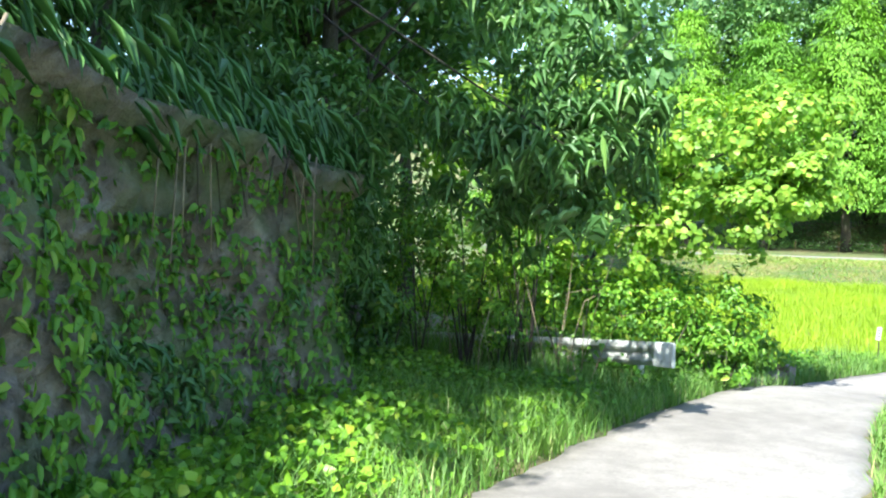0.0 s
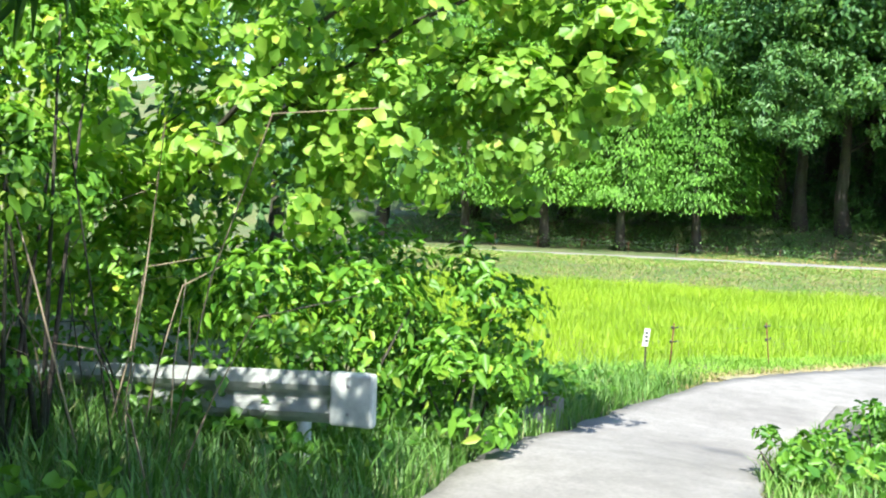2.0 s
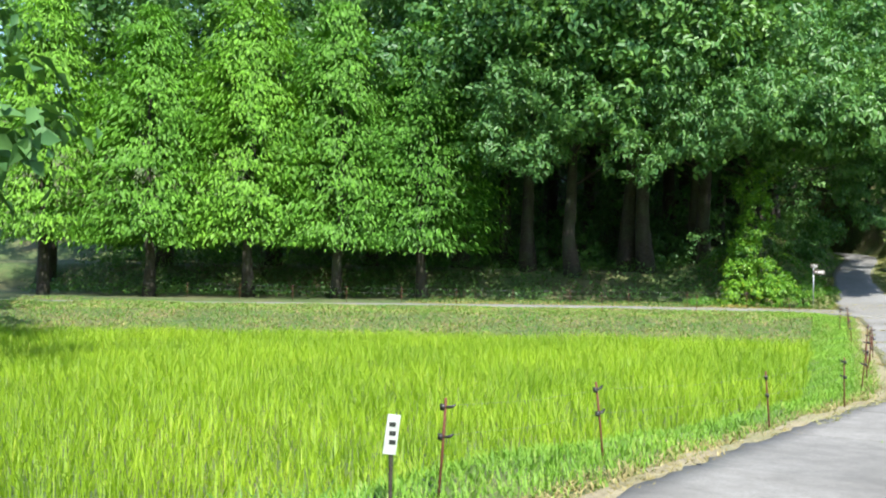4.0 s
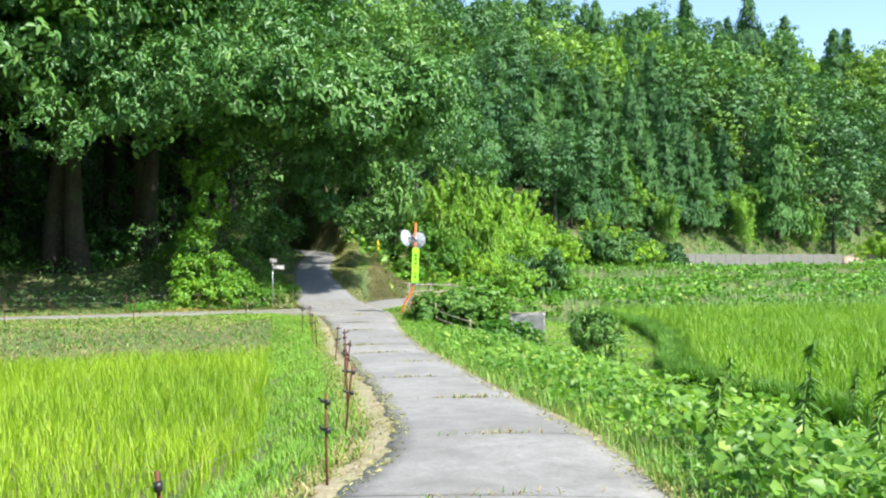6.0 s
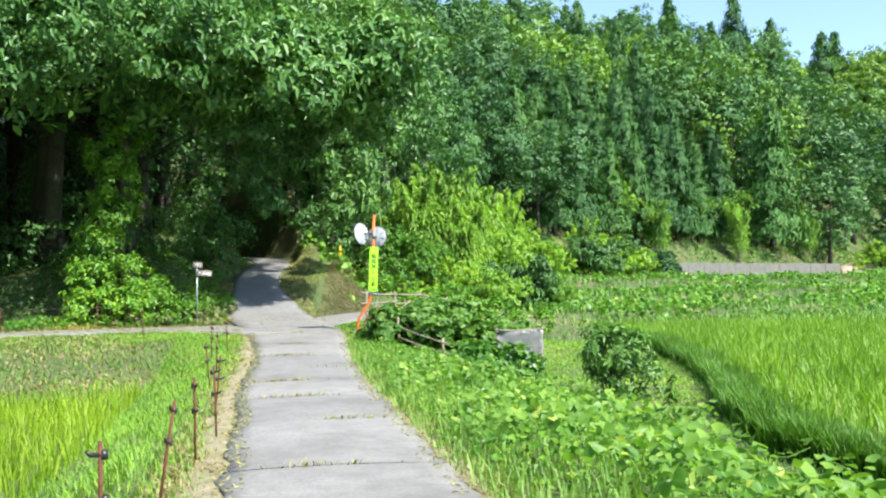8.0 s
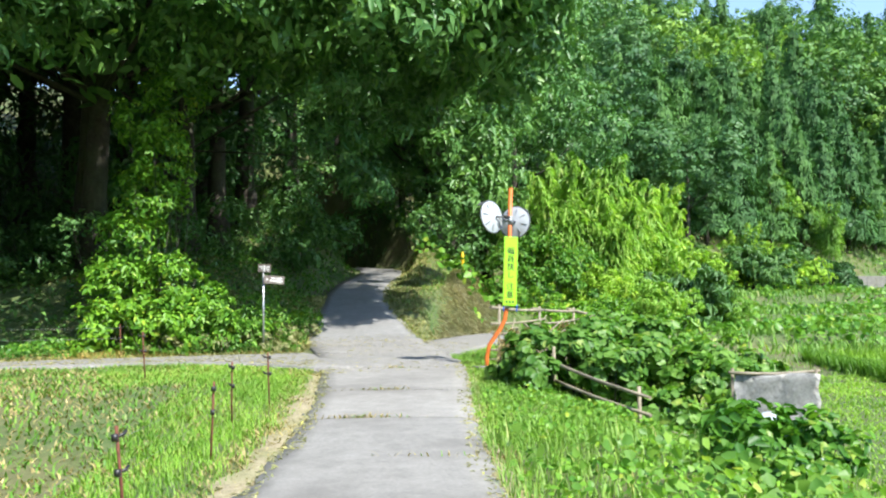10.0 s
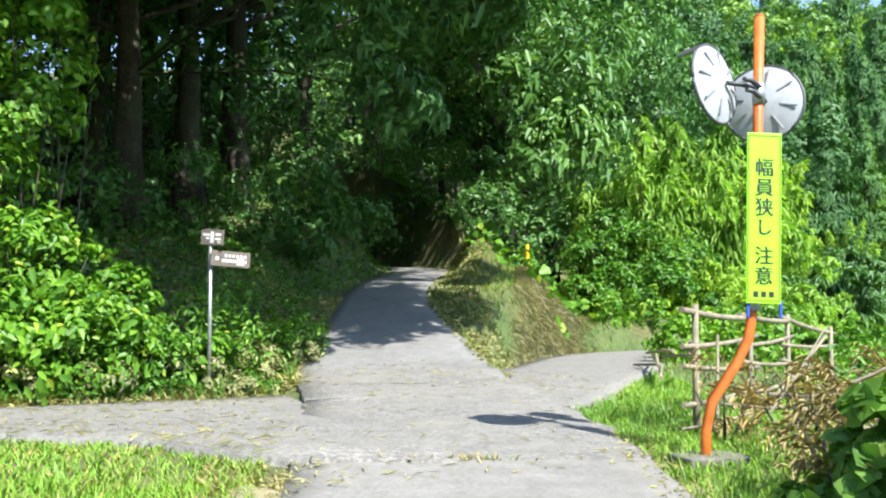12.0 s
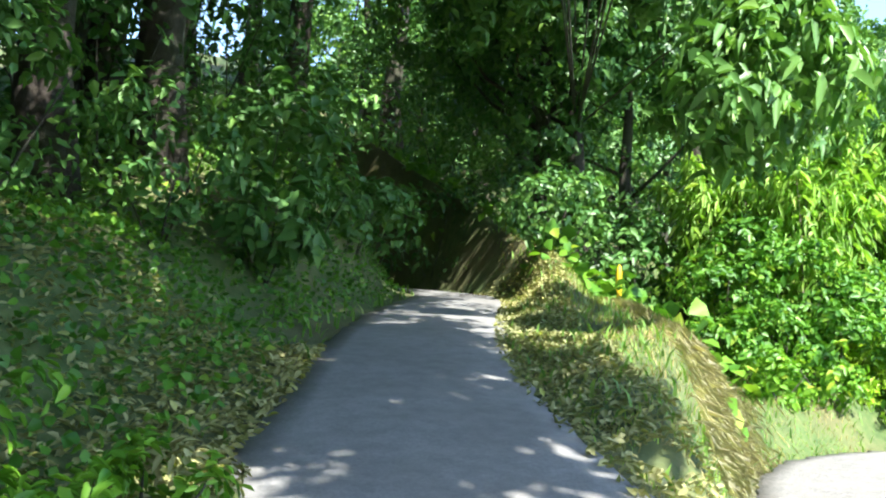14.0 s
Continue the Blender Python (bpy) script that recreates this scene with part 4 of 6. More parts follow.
# dry and green weeds beside the mouth of the wood road, and on the ridge
x, y = scatter(60000, (-8, 39.5), (13, 46))
e, _, side = nearest("road", x, y)
k = free_of_roads(x, y) & (y < 43.5) & ((x > 6.4) | (r_g.uniform(size=len(x)) < 0.35))
sel = np.column_stack([x[k], y[k]])
dry = r_g.uniform(size=len(sel)) < np.where(sel[:, 1] < 41.3, 0.75, 0.35)
grass("corner_weeds", sel[~dry], np.where(sel[~dry][:, 0] > 6.4, 0.24, 0.13), 0.025, 0.7, M_GRASS, "green weeds at the edge of the woods", r_g)
grass("cut_weeds", sel[dry], np.where(sel[dry][:, 0] > 6.4, 0.2, 0.1), 0.02, 1.8, M_DRY, "withered cut weeds at the edge of the woods", r_g)
x, y = scatter(50000, (14, 43), (24, 64))
e, _, side = nearest("road", x, y)
k = (side > 0) & free_of_roads(x, y)
sel = np.column_stack([x[k], y[k]])
dry = r_g.uniform(size=len(sel)) < 0.6
grass("ridge_straw", sel[dry], np.where(sel[dry][:, 1] < 48, 0.08, 0.12), 0.010, 1.4, M_DRY, "long straw-coloured grass hanging down the embankment", r_g)
grass("ridge_grass", sel[~dry], 0.12, 0.012, 0.9, M_GRASS, "green grass and weeds on the embankment", r_g)
# ground of the woods
x, y = scatter(75000, (-28, 40.5), (20, 84))
k = free_of_roads(x, y, 2.4)
p = on_ground(np.column_stack([x[k], y[k]]))
v, f = leaf_arrays(p + [0, 0, 0.15] + np.abs(r_g.normal(size=p.shape)) * [0, 0, 0.3], np.array([0, 0, 1]) + r_g.normal(size=p.shape) * 0.5, r_g.uniform(0.10, 0.22, len(p)), 0.5, 0.1, 0.3, None, r_g)
tagged(new("undergrowth", mesh_from("undergrowth", v, f, M_BROAD)), "dark leafy undergrowth on the floor of the woods", "undergrowth", kind="stuff")


def leafy_patch(name, xy, rise, size, material, label, r, category="weeds", lift=0.05):
    """A carpet of broad leaves at uneven height."""
    p = on_ground(xy)
    p[:, 2] += lift + rise * (0.5 + 0.5 * lumps(xy[:, 0], xy[:, 1], 1.1, 9)) * r.uniform(0.25, 1.0, len(p))
    nrm = np.array([0, -0.25, 1.0]) + r.normal(size=p.shape) * 0.75
    v, f = round_leaf_arrays(p, nrm, r.uniform(0.6, 1.3, len(p)) * size, r)
    return tagged(new(name, mesh_from(name, v, f, material)), label, category, kind="stuff")


# kudzu over the right verge, thickest away from the road
x, y = scatter(135000, (5, 4), (16, 33))
e, _, side = nearest("road", x, y)
k = (side > 0) & (e > 0.25) & (e < 6.5) & ~inside(RIGHT_PADDY, x, y) & (r_g.uniform(size=len(x)) < smooth(-0.6, 2.4, e)) & (r_g.uniform(size=len(x)) < 1.2 - 0.04 * y) & (lumps(x, y, 0.75, 11) + 0.25 * e > 0.05) & (e < 3.9 + 0.5 * lumps(x, y, 1.5, 3))
leafy_patch("kudzu", np.column_stack([x[k], y[k]]), 0.62, 0.10, M_KUDZU, "rampant bright green kudzu vine over the verge", r_g, "kudzu")

x, y = scatter(42000, (3.5, 7), (15, 32))
e, _, side = nearest("road", x, y)
k = (side > 0) & (e > 0.12) & (e < 2.6) & (r_g.uniform(size=len(x)) < smooth(-0.1, 0.6, e)) & (lumps(x, y, 0.6, 13) > -0.35)
leafy_patch("verge_herbs", np.column_stack([x[k], y[k]]), 0.3, 0.06, M_SHRUB, "mixed leafy herbs crowding the road edge", r_g, "weeds")

# weeds in the slab joints
pts = []
for j in JOINT_AT[1:-1]:
    n = int(r_g.integers(15, 130))
    off = np.clip(r_g.normal(r_g.uniform(-0.3, 0.4), 0.28, n), -0.9, 0.9) * j[3]
    d = np.array([0.26, 0.966])
    pts.append(np.column_stack([j[0] + d[1] * off, j[1] - d[0] * off]) + r_g.normal(size=(n, 2)) * 0.02)
pts = np.concatenate(pts)
roots = np.column_stack([pts, nearest("road", pts[:, 0], pts[:, 1])[1] + 0.01])
half = r_g.uniform(size=len(roots)) < 0.25
for name, sel, mat, label in (("joint_weeds", half, M_GRASS, "small green tufts growing in the road joints"), ("joint_straw", ~half, M_DRY, "dry yellow tufts in the road joints")):
    v, f = blade_arrays(roots[sel], r_g.uniform(0.025, 0.09, sel.sum()), 0.013, 1.5, r_g)
    tagged(new(name, mesh_from(name, v, f, mat)), label, "weeds", kind="stuff")
# kudzu mounds over the abandoned terraces
x, y = scatter(34000, (19, 50.5), (105, 96))
k = free_of_roads(x, y, 0.4) & ~inside(RIGHT_PADDY, x, y) & (y < np.where(x > 55, 90, 80) + 0.13 * (x - 30)) & (lumps(x, y, 3.5, 4) > -0.1)
leafy_patch("terrace_weeds", np.column_stack([x[k], y[k]]), 0.9, 0.32, M_SHRUB, "mounds of kudzu and tall weeds on the old terraces", r_g, "weeds")
# leafy weeds on the shaded southern bank
x, y = scatter(90000, (-13, -19), (2, -4.6))
e, _, side = nearest("road", x, y)
df, _, fs = nearest("cut", x, y)
k = ((fs > 0) | (df > 0.7)) & (side < 0) & (e > 0.25) & (e < 11) & (y < -6.6 + 0.3 * lumps(x, y, 1.0, 2)) & (r_g.uniform(size=len(x)) < smooth(0.1, 1.2, e))
leafy_patch("bank_herbs", np.column_stack([x[k], y[k]]), 0.4, 0.08, M_SHRUB, "leafy green herbs and ferns covering the shaded bank", r_g, "weeds")
# leafy weeds along the road edges near the culvert
x, y = scatter(16000, (-4, -5), (6, 5))
e, _, side = nearest("road", x, y)
k = (e > 0.25) & (e < 3.0) & (r_g.uniform(size=len(x)) < smooth(0.1, 1.0, e)) & ((side > 0) | (y < 3))
leafy_patch("culvert_weeds", np.column_stack([x[k], y[k]]), 0.45, 0.09, M_SHRUB, "leafy weeds round the culvert parapets", r_g, "weeds")


def litter(name, xy, size, material, label, r):
    p = on_ground(xy) + np.column_stack([0 * xy, r.uniform(0.01, 0.09, len(xy))])
    v, f = oval_leaf_arrays(p, np.array([0, 0, 1.0]) + r.normal(size=p.shape) * 0.45, r.uniform(0.6, 1.3, len(p)) * size, 0.5, 0.15, 0.0, None, r)
    return tagged(new(name, mesh_from(name, v, f, material)), label, "leaf litter", kind="stuff")


x, y = scatter(46000, (5, 39.2), (14, 50))
e, _, side = nearest("road", x, y)
k = (side < 0) & free_of_roads(x, y, -0.05) & (r_g.uniform(size=len(x)) < np.exp(-np.clip(e, 0, 9) / 2.5))
litter("leaf_litter", np.column_stack([x[k], y[k]]), 0.085, M_PALE_LITTER, "brown fallen leaves and cut stalks at the road edge", r_g)
x, y = scatter(42000, (14, 41), (20, 64))
e, _, side = nearest("road", x, y)
k = (side > 0) & (e > -0.1) & (e < 1.1) & (nearest("branch", x, y)[0] > 0.0)
litter("pale_clippings", np.column_stack([x[k], y[k]]), 0.085, M_PALE_LITTER, "pale yellow clippings along the wood road", r_g)

# broad weeds in the sunlit corner beside the guidepost
x, y = scatter(9000, (5, 39.9), (13, 43.5))
k = free_of_roads(x, y, 0.15) & (lumps(x, y, 0.8, 7) > -0.15)
leafy_patch("corner_herbs", np.column_stack([x[k], y[k]]), 0.35, 0.075, M_SHRUB, "mixed leafy weeds at the sunny corner of the woods", r_g, "weeds")
# straw and stalks strewn over the junction
x, y = scatter(12000, (3, 35.6), (15.5, 43))
ec, e, eb = nearest("cross", x, y)[0], nearest("road", x, y)[0], nearest("branch", x, y)[0]
k = ((ec < 0) | (e < 0) | (eb < 0)) & (r_g.uniform(size=len(x)) < np.exp(np.minimum(np.maximum(ec, -2.5) * 0.6, 0)) * np.where(x > 11.3, 0.22, 1.0))
p = on_ground(np.column_stack([x[k], y[k]])) + [0, 0, 0.085]
v, f = leaf_arrays(p, np.array([0, 0, 1.0]) + r_g.normal(size=p.shape) * 0.15, r_g.uniform(0.04, 0.16, len(p)), 0.12, 0.05, 0.0, None, r_g)
tagged(new("strewn_straw", mesh_from("strewn_straw", v, f, M_PALE_LITTER)), "loose straw and dry stalks strewn over the gravelly junction", "straw", kind="stuff")

# short weeds between the road, the pole and the plot fence
x, y = scatter(60000, (11.3, 28.5), (18, 42.5))
e, _, side = nearest("road", x, y)
k = (side > 0) & (e > 0.03) & (e < 4.5) & free_of_roads(x, y)
grass("roadside_weeds", np.column_stack([x[k], y[k]]), 0.11, 0.012, 1.0, M_PATHGRASS, "short green weeds round the foot of the mirror pole", r_g)
# stalks, grit and leaf crumbs along both road edges
x, y = scatter(150000, (3, 8), (16, 43))
e, _, side = nearest("road", x, y)
k = (e > -0.16 + 0.1 * lumps(x, y, 0.6, 5)) & (e < 0.3) & (nearest("cross", x, y)[0] > -0.4) & (nearest("branch", x, y)[0] > 0.1) & (r_g.uniform(size=len(x)) < np.where(side < 0, 0.9, 0.6))
p = np.column_stack([x[k], y[k], np.maximum(ground_z(x[k], y[k]), nearest("road", x[k], y[k])[1] * (e[k] < 0.05) - 9 * (e[k] >= 0.05)) + 0.012])
v, f = oval_leaf_arrays(p, np.array([0, 0, 1.0]) + r_g.normal(size=p.shape) * 0.3, r_g.uniform(0.02, 0.07, len(p)), 0.35, 0.1, 0.0, None, r_g)
tagged(new("edge_litter", mesh_from("edge_litter", v, f, M_PALE_LITTER)), "dry stalks and leaf crumbs along the road edges", "leaf litter", kind="stuff")

# low herbs on the slope beside the wood road
x, y = scatter(36000, (6.0, 45), (19.0, 70))
e, _, side = nearest("road", x, y)
k = (side < 0) & (e > 0.2) & (e < 6.5) & (r_g.uniform(size=len(x)) < smooth(0.0, 1.0, e))
leafy_patch("slope_herbs", np.column_stack([x[k], y[k]]), 0.28, 0.085, M_SHRUB, "low leafy herbs on the shaded slope beside the wood road", r_g, "weeds")

# ---- fence, mirrors, signs ----
def gz(x, y):
    return float(ground_z(np.array([float(x)]), np.array([float(y)]))[0])


def fence_post(height=0.75):
    ob = thing("electric_fence_post", "thin rusty rod with black insulators in the grass bank", "fence post", group="electric fence posts")
    part("rod", tube_bm([(0, 0, -0.15), (0.004, 0, height * 0.5), (0, 0, height)], [0.011, 0.011, 0.011], 7), ob, "", M_RUST)
    for z in (height - 0.07, height - 0.29):
        bm = tube_bm([(-0.018, 0, z - 0.022), (-0.018, 0, z + 0.022)], [0.022, 0.022], 8)
        tube_bm([(0.0, 0, z), (0.05, 0, z + 0.008), (0.075, 0, z + 0.03)], [0.012, 0.012, 0.009], 6, bm)
        part("insulator", bm, ob, "black plastic insulator", M_INSULATOR)
    return ob


POSTS = [(-1.0, 4.62, 4), (0.25, 6.6, -5), (2.33, 9.6, -7), (3.85, 12.0, 2), (4.75, 14.3, -6), (5.43, 16.3, 1), (5.94, 18.0, -9), (6.5, 19.7, 3), (6.95, 21.0, -3), (7.3, 22.8, 5), (7.9, 26.1, -4),
         (8.6, 29.0, 3), (9.0, 31.4, -2), (9.6, 32.6, 2), (8.0, 34.4, 3), (4.6, 34.9, -4), (1.0, 35.2, 2)]
post = fence_post()
for i, (x, y, tilt) in enumerate(POSTS):
    m = pose(x, y, gz(x, y), tilt * 0.6, tilt, 40 * i)
    if i == 0:
        post.matrix_basis = m
    else:
        copy_thing(post, m)
wire = thing("fence_wire", "thin white fence wires strung along the posts", "wire", kind="")
for dz in (0.68, 0.46):
    bm = bmesh.new()
    for (x0, y0, _), (x1, y1, _) in zip(POSTS[:14], POSTS[1:14]):
        a, b = Vector((x0, y0, gz(x0, y0) + dz)), Vector((x1, y1, gz(x1, y1) + dz))
        tube_bm([a, (a + b) / 2 - Vector((0, 0, 0.03)), b], [0.001] * 3, 4, bm)
    part("strand", bm, wire, "", M_WIRE)
# the fence beyond the track
FAR_POSTS = [(7.5 - 2.6 * k, 40.5 - 0.06 * k) for k in range(11)]
for i, (x, y) in enumerate(FAR_POSTS):
    c = copy_thing(post, pose(x, y, gz(x, y), 0, 2 * ((i % 3) - 1), 30 * i))
    c["group"], c["label"] = "far electric fence posts", "thin dark fence rod at the edge of the dark woods"
wire2 = thing("fence_wire", "pale fence wires along the edge of the dark woods", "wire")
for dz in (0.68, 0.46):
    bm = bmesh.new()
    for (x0, y0), (x1, y1) in zip(FAR_POSTS, FAR_POSTS[1:]):
        tube_bm([(x0, y0, gz(x0, y0) + dz), (x1, y1, gz(x1, y1) + dz)], [0.003] * 2, 4, bm)
    part("strand", bm, wire2, "", M_WIRE)

# white stake with a small notice at the field's corner
stake = thing("notice_stake", "white wooden stake with faint writing by the paddy corner", "stake", (-1.24, 4.05, gz(-1.24, 4.05)), 20)
part("board", box_bm(0.09, 0.015, 0.27, (0, 0, 0.53), 0.004, turn=pose(0, 0, 0, 0, 7, 0)), stake, "chalky white board", M_WHITE)
part("peg", box_bm(0.025, 0.025, 0.5, (0, 0.02, 0.2), 0.003), stake, "", M_BARK)
for z in (0.60, 0.54, 0.48):
    part("text_bar", box_bm(0.045, 0.003, 0.03, (0.004, -0.0105, z), turn=pose(0, 0, 0, 0, 7, 0)), stake, "", M_BLACK)


def disc_mirror(parent, name, centre, facing, diameter=0.6):
    """A round traffic mirror: domed back with ribs, rim, mirror face and visor. facing: where the mirror looks."""
    rot = Vector(facing).normalized().to_track_quat("Z", "Y").to_matrix().to_4x4()
    m = Matrix.Translation(centre) @ rot
    rad = diameter / 2
    bm = bmesh.new()
    rings = []
    for k in range(6):
        a = k / 5
        rings.append([bm.verts.new((rad * a * math.cos(t), rad * a * math.sin(t), -0.075 + 0.06 * a * a)) for t in np.linspace(0, 2 * np.pi, 33)[:-1]] if k else [bm.verts.new((0, 0, -0.075))])
    for i in range(32):
        bm.faces.new((rings[0][0], rings[1][(i + 1) % 32], rings[1][i]))
        for p, q in zip(rings[1:], rings[2:]):
            bm.faces.new((p[i], p[(i + 1) % 32], q[(i + 1) % 32], q[i]))
    for face in bm.faces:
        face.smooth = True
    bmesh.ops.transform(bm, matrix=m, verts=bm.verts)
    back = part(name, bm, parent, "pale grey domed mirror back", M_MIRROR_BACK)
    for k in range(8):
        t = 2 * math.pi * k / 8 + 0.2
        b = box_bm(0.13, 0.016, 0.012, (0, 0, 0), 0.003, turn=pose(0.20 * math.cos(t), 0.20 * math.sin(t), -0.055, 0, -8, math.degrees(t)))
        bmesh.ops.transform(b, matrix=m, verts=b.verts)
        part("rib", b, back, "", M_GALV)
    rim = tube_bm([(rad * math.cos(t), rad * math.sin(t), -0.008) for t in np.linspace(0, 2 * np.pi, 41)], [0.013] * 41, 6)
    bmesh.ops.transform(rim, matrix=m, verts=rim.verts)
    part("rim", rim, back, "dark rubber rim", M_DARKMETAL)
    face = bmesh.new()
    bmesh.ops.create_uvsphere(face, u_segments=32, v_segments=40, radius=1.0)
    bmesh.ops.delete(face, geom=[v for v in face.verts if math.hypot(v.co.x, v.co.y) > 0.3 or v.co.z < 0], context="VERTS")
    bmesh.ops.translate(face, vec=(0, 0, -0.952), verts=face.verts)
    bmesh.ops.scale(face, vec=(rad / 0.3, rad / 0.3, 1), verts=face.verts)
    for fc in face.faces:
        fc.smooth = True
    bmesh.ops.transform(face, matrix=m, verts=face.verts)
    part("mirror_face", face, back, "convex mirror", M_MIRROR)
    visor = bmesh.new()
    strip = [[visor.verts.new(((rad + 0.012) * math.cos(t), (rad + 0.012) * math.sin(t), z)) for t in np.linspace(0.25 * np.pi, 0.75 * np.pi, 13)] for z in (-0.02, 0.14)]
    for i in range(12):
        visor.faces.new((strip[0][i], strip[0][i + 1], strip[1][i + 1], strip[1][i]))
    bmesh.ops.transform(visor, matrix=m, verts=visor.verts)
    bmesh.ops.solidify(visor, geom=visor.faces[:], thickness=0.006)
    part("visor", visor, back, "", M_DARKMETAL)
    return back


PX, PY, PZ = 14.36, 35.72, 0.12                    # top of the bent pole, and the ground at its foot
mirror = thing("traffic_mirror", "twin round traffic mirrors on a bent orange pole at the junction", "traffic mirror", (0, 0, 0))
part("pole", tube_bm([(13.93, 35.80, PZ - 0.6), (13.93, 35.80, PZ + 0.12), (13.98, 35.79, PZ + 0.34), (14.18, 35.76, PZ + 0.62), (14.27, 35.74, PZ + 0.8), (14.31, 35.73, PZ + 1.05), (14.36, 35.70, 2.2), (14.40, 35.68, 3.33)],
                     [0.038] * 8, 16), mirror, "bent orange-painted steel pole", M_ORANGE)
part("cap", tube_bm([(14.40, 35.68, 3.33), (14.40, 35.68, 3.345)], [0.04, 0.03], 16), mirror, "", M_ORANGE)
disc_mirror(mirror, "mirror_head", (14.57, 35.90, 2.72), (0.72, 0.69, -0.10))
disc_mirror(mirror, "mirror_head", (14.03, 35.74, 2.80), (-0.48, 0.87, -0.12))
part("clamp", tube_bm([(14.38, 35.69, 2.66), (14.38, 35.69, 2.82)], [0.048, 0.048], 14), mirror, "galvanised clamp", M_GALV)
for a, b in (((14.38, 35.69, 2.76), (14.10, 35.67, 2.80)), ((14.38, 35.69, 2.72), (14.53, 35.82, 2.72)), ((14.38, 35.66, 2.70), (14.22, 35.60, 2.74)), ((14.38, 35.66, 2.78), (14.20, 35.60, 2.82))):
    part("bracket", tube_bm([a, ((a[0] + b[0]) / 2, (a[1] + b[1]) / 2, (a[2] + b[2]) / 2 + 0.02), b], [0.018, 0.02, 0.018], 8), mirror, "dark steel bracket", M_DARKMETAL)
part("base_slab", box_bm(0.5, 0.35, 0.16, (13.95, 35.80, gz(13.95, 35.8) - 0.02), 0.015), mirror, "pale concrete footing", M_CONCRETE)

# the warning board strapped to the pole; it faces the road
board_at = Matrix.Translation((14.345, 35.62, 1.80)) @ Matrix.Rotation(radians(2.4), 4, "Y") @ Matrix.Rotation(radians(-14), 4, "Z") @ Matrix.Diagonal((1.05, 1, 1.05, 1))
board = thing("warning_board", "tall fluorescent yellow-green board with black characters strapped to the orange pole", "sign")
bm = box_bm(0.245, 0.012, 1.2, bevel=0.004)
bmesh.ops.transform(bm, matrix=board_at, verts=bm.verts)
panel = part("panel", bm, board, "fluorescent yellow-green panel", M_YELLOW)
for sx, sz, px, pz in ((0.004, 1.16, -0.112, 0), (0.004, 1.16, 0.112, 0), (0.228, 0.004, 0, 0.578), (0.228, 0.004, 0, -0.578)):
    bm = box_bm(sx, 0.002, sz, (px, -0.008, pz))
    bmesh.ops.transform(bm, matrix=board_at, verts=bm.verts)
    part("border_line", bm, panel, "", M_BLACK)
for char, z, size in (("幅", 0.345, 0.135), ("員", 0.205, 0.135), ("狭", 0.065, 0.135), ("し", -0.075, 0.125), ("注", -0.275, 0.135), ("意", -0.415, 0.135)):
    cu = bpy.data.curves.new("character", "FONT")
    cu.body, cu.size, cu.extrude = char, size, 0.001
    cu.align_x, cu.align_y = "CENTER", "CENTER"
    tmp = bpy.data.objects.new("tmp", cu)
    scene.collection.objects.link(tmp)
    me = bpy.data.meshes.new_from_object(tmp.evaluated_get(bpy.context.evaluated_depsgraph_get()))
    bpy.data.objects.remove(tmp)
    me.materials.clear()
    me.materials.append(M_BLACK)
    strokes = bmesh.new()
    for shift in (-0.0022, 0.0, 0.0022):
        copy = me.copy()
        copy.transform(board_at @ pose(shift, -0.0085 - 0.2 * abs(shift + 0.001), z, 90, 0, 0))
        strokes.from_mesh(copy)
        bpy.data.meshes.remove(copy)
    bpy.data.meshes.remove(me)
    part("character", strokes, panel, "", M_BLACK)
for k in range(3):
    bm = box_bm(0.035, 0.002, 0.04, (-0.055 + 0.055 * k, -0.008, -0.535))
    bmesh.ops.transform(bm, matrix=board_at, verts=bm.verts)
    part("text_bar", bm, panel, "", M_BLACK)
for dx in (-0.10, 0.13):
    bm = box_bm(0.022, 0.02, 0.12, (dx, 0.02, -0.64), 0.004)
    bmesh.ops.transform(bm, matrix=board_at, verts=bm.verts)
    part("strap", bm, board, "blue plastic strap", M_BLUE)
bm = tube_bm([(14.315, 35.73, 1.12), (14.318, 35.73, 1.19)], [0.047, 0.047], 14)
part("band", bm, board, "pale tape band", M_WHITE)

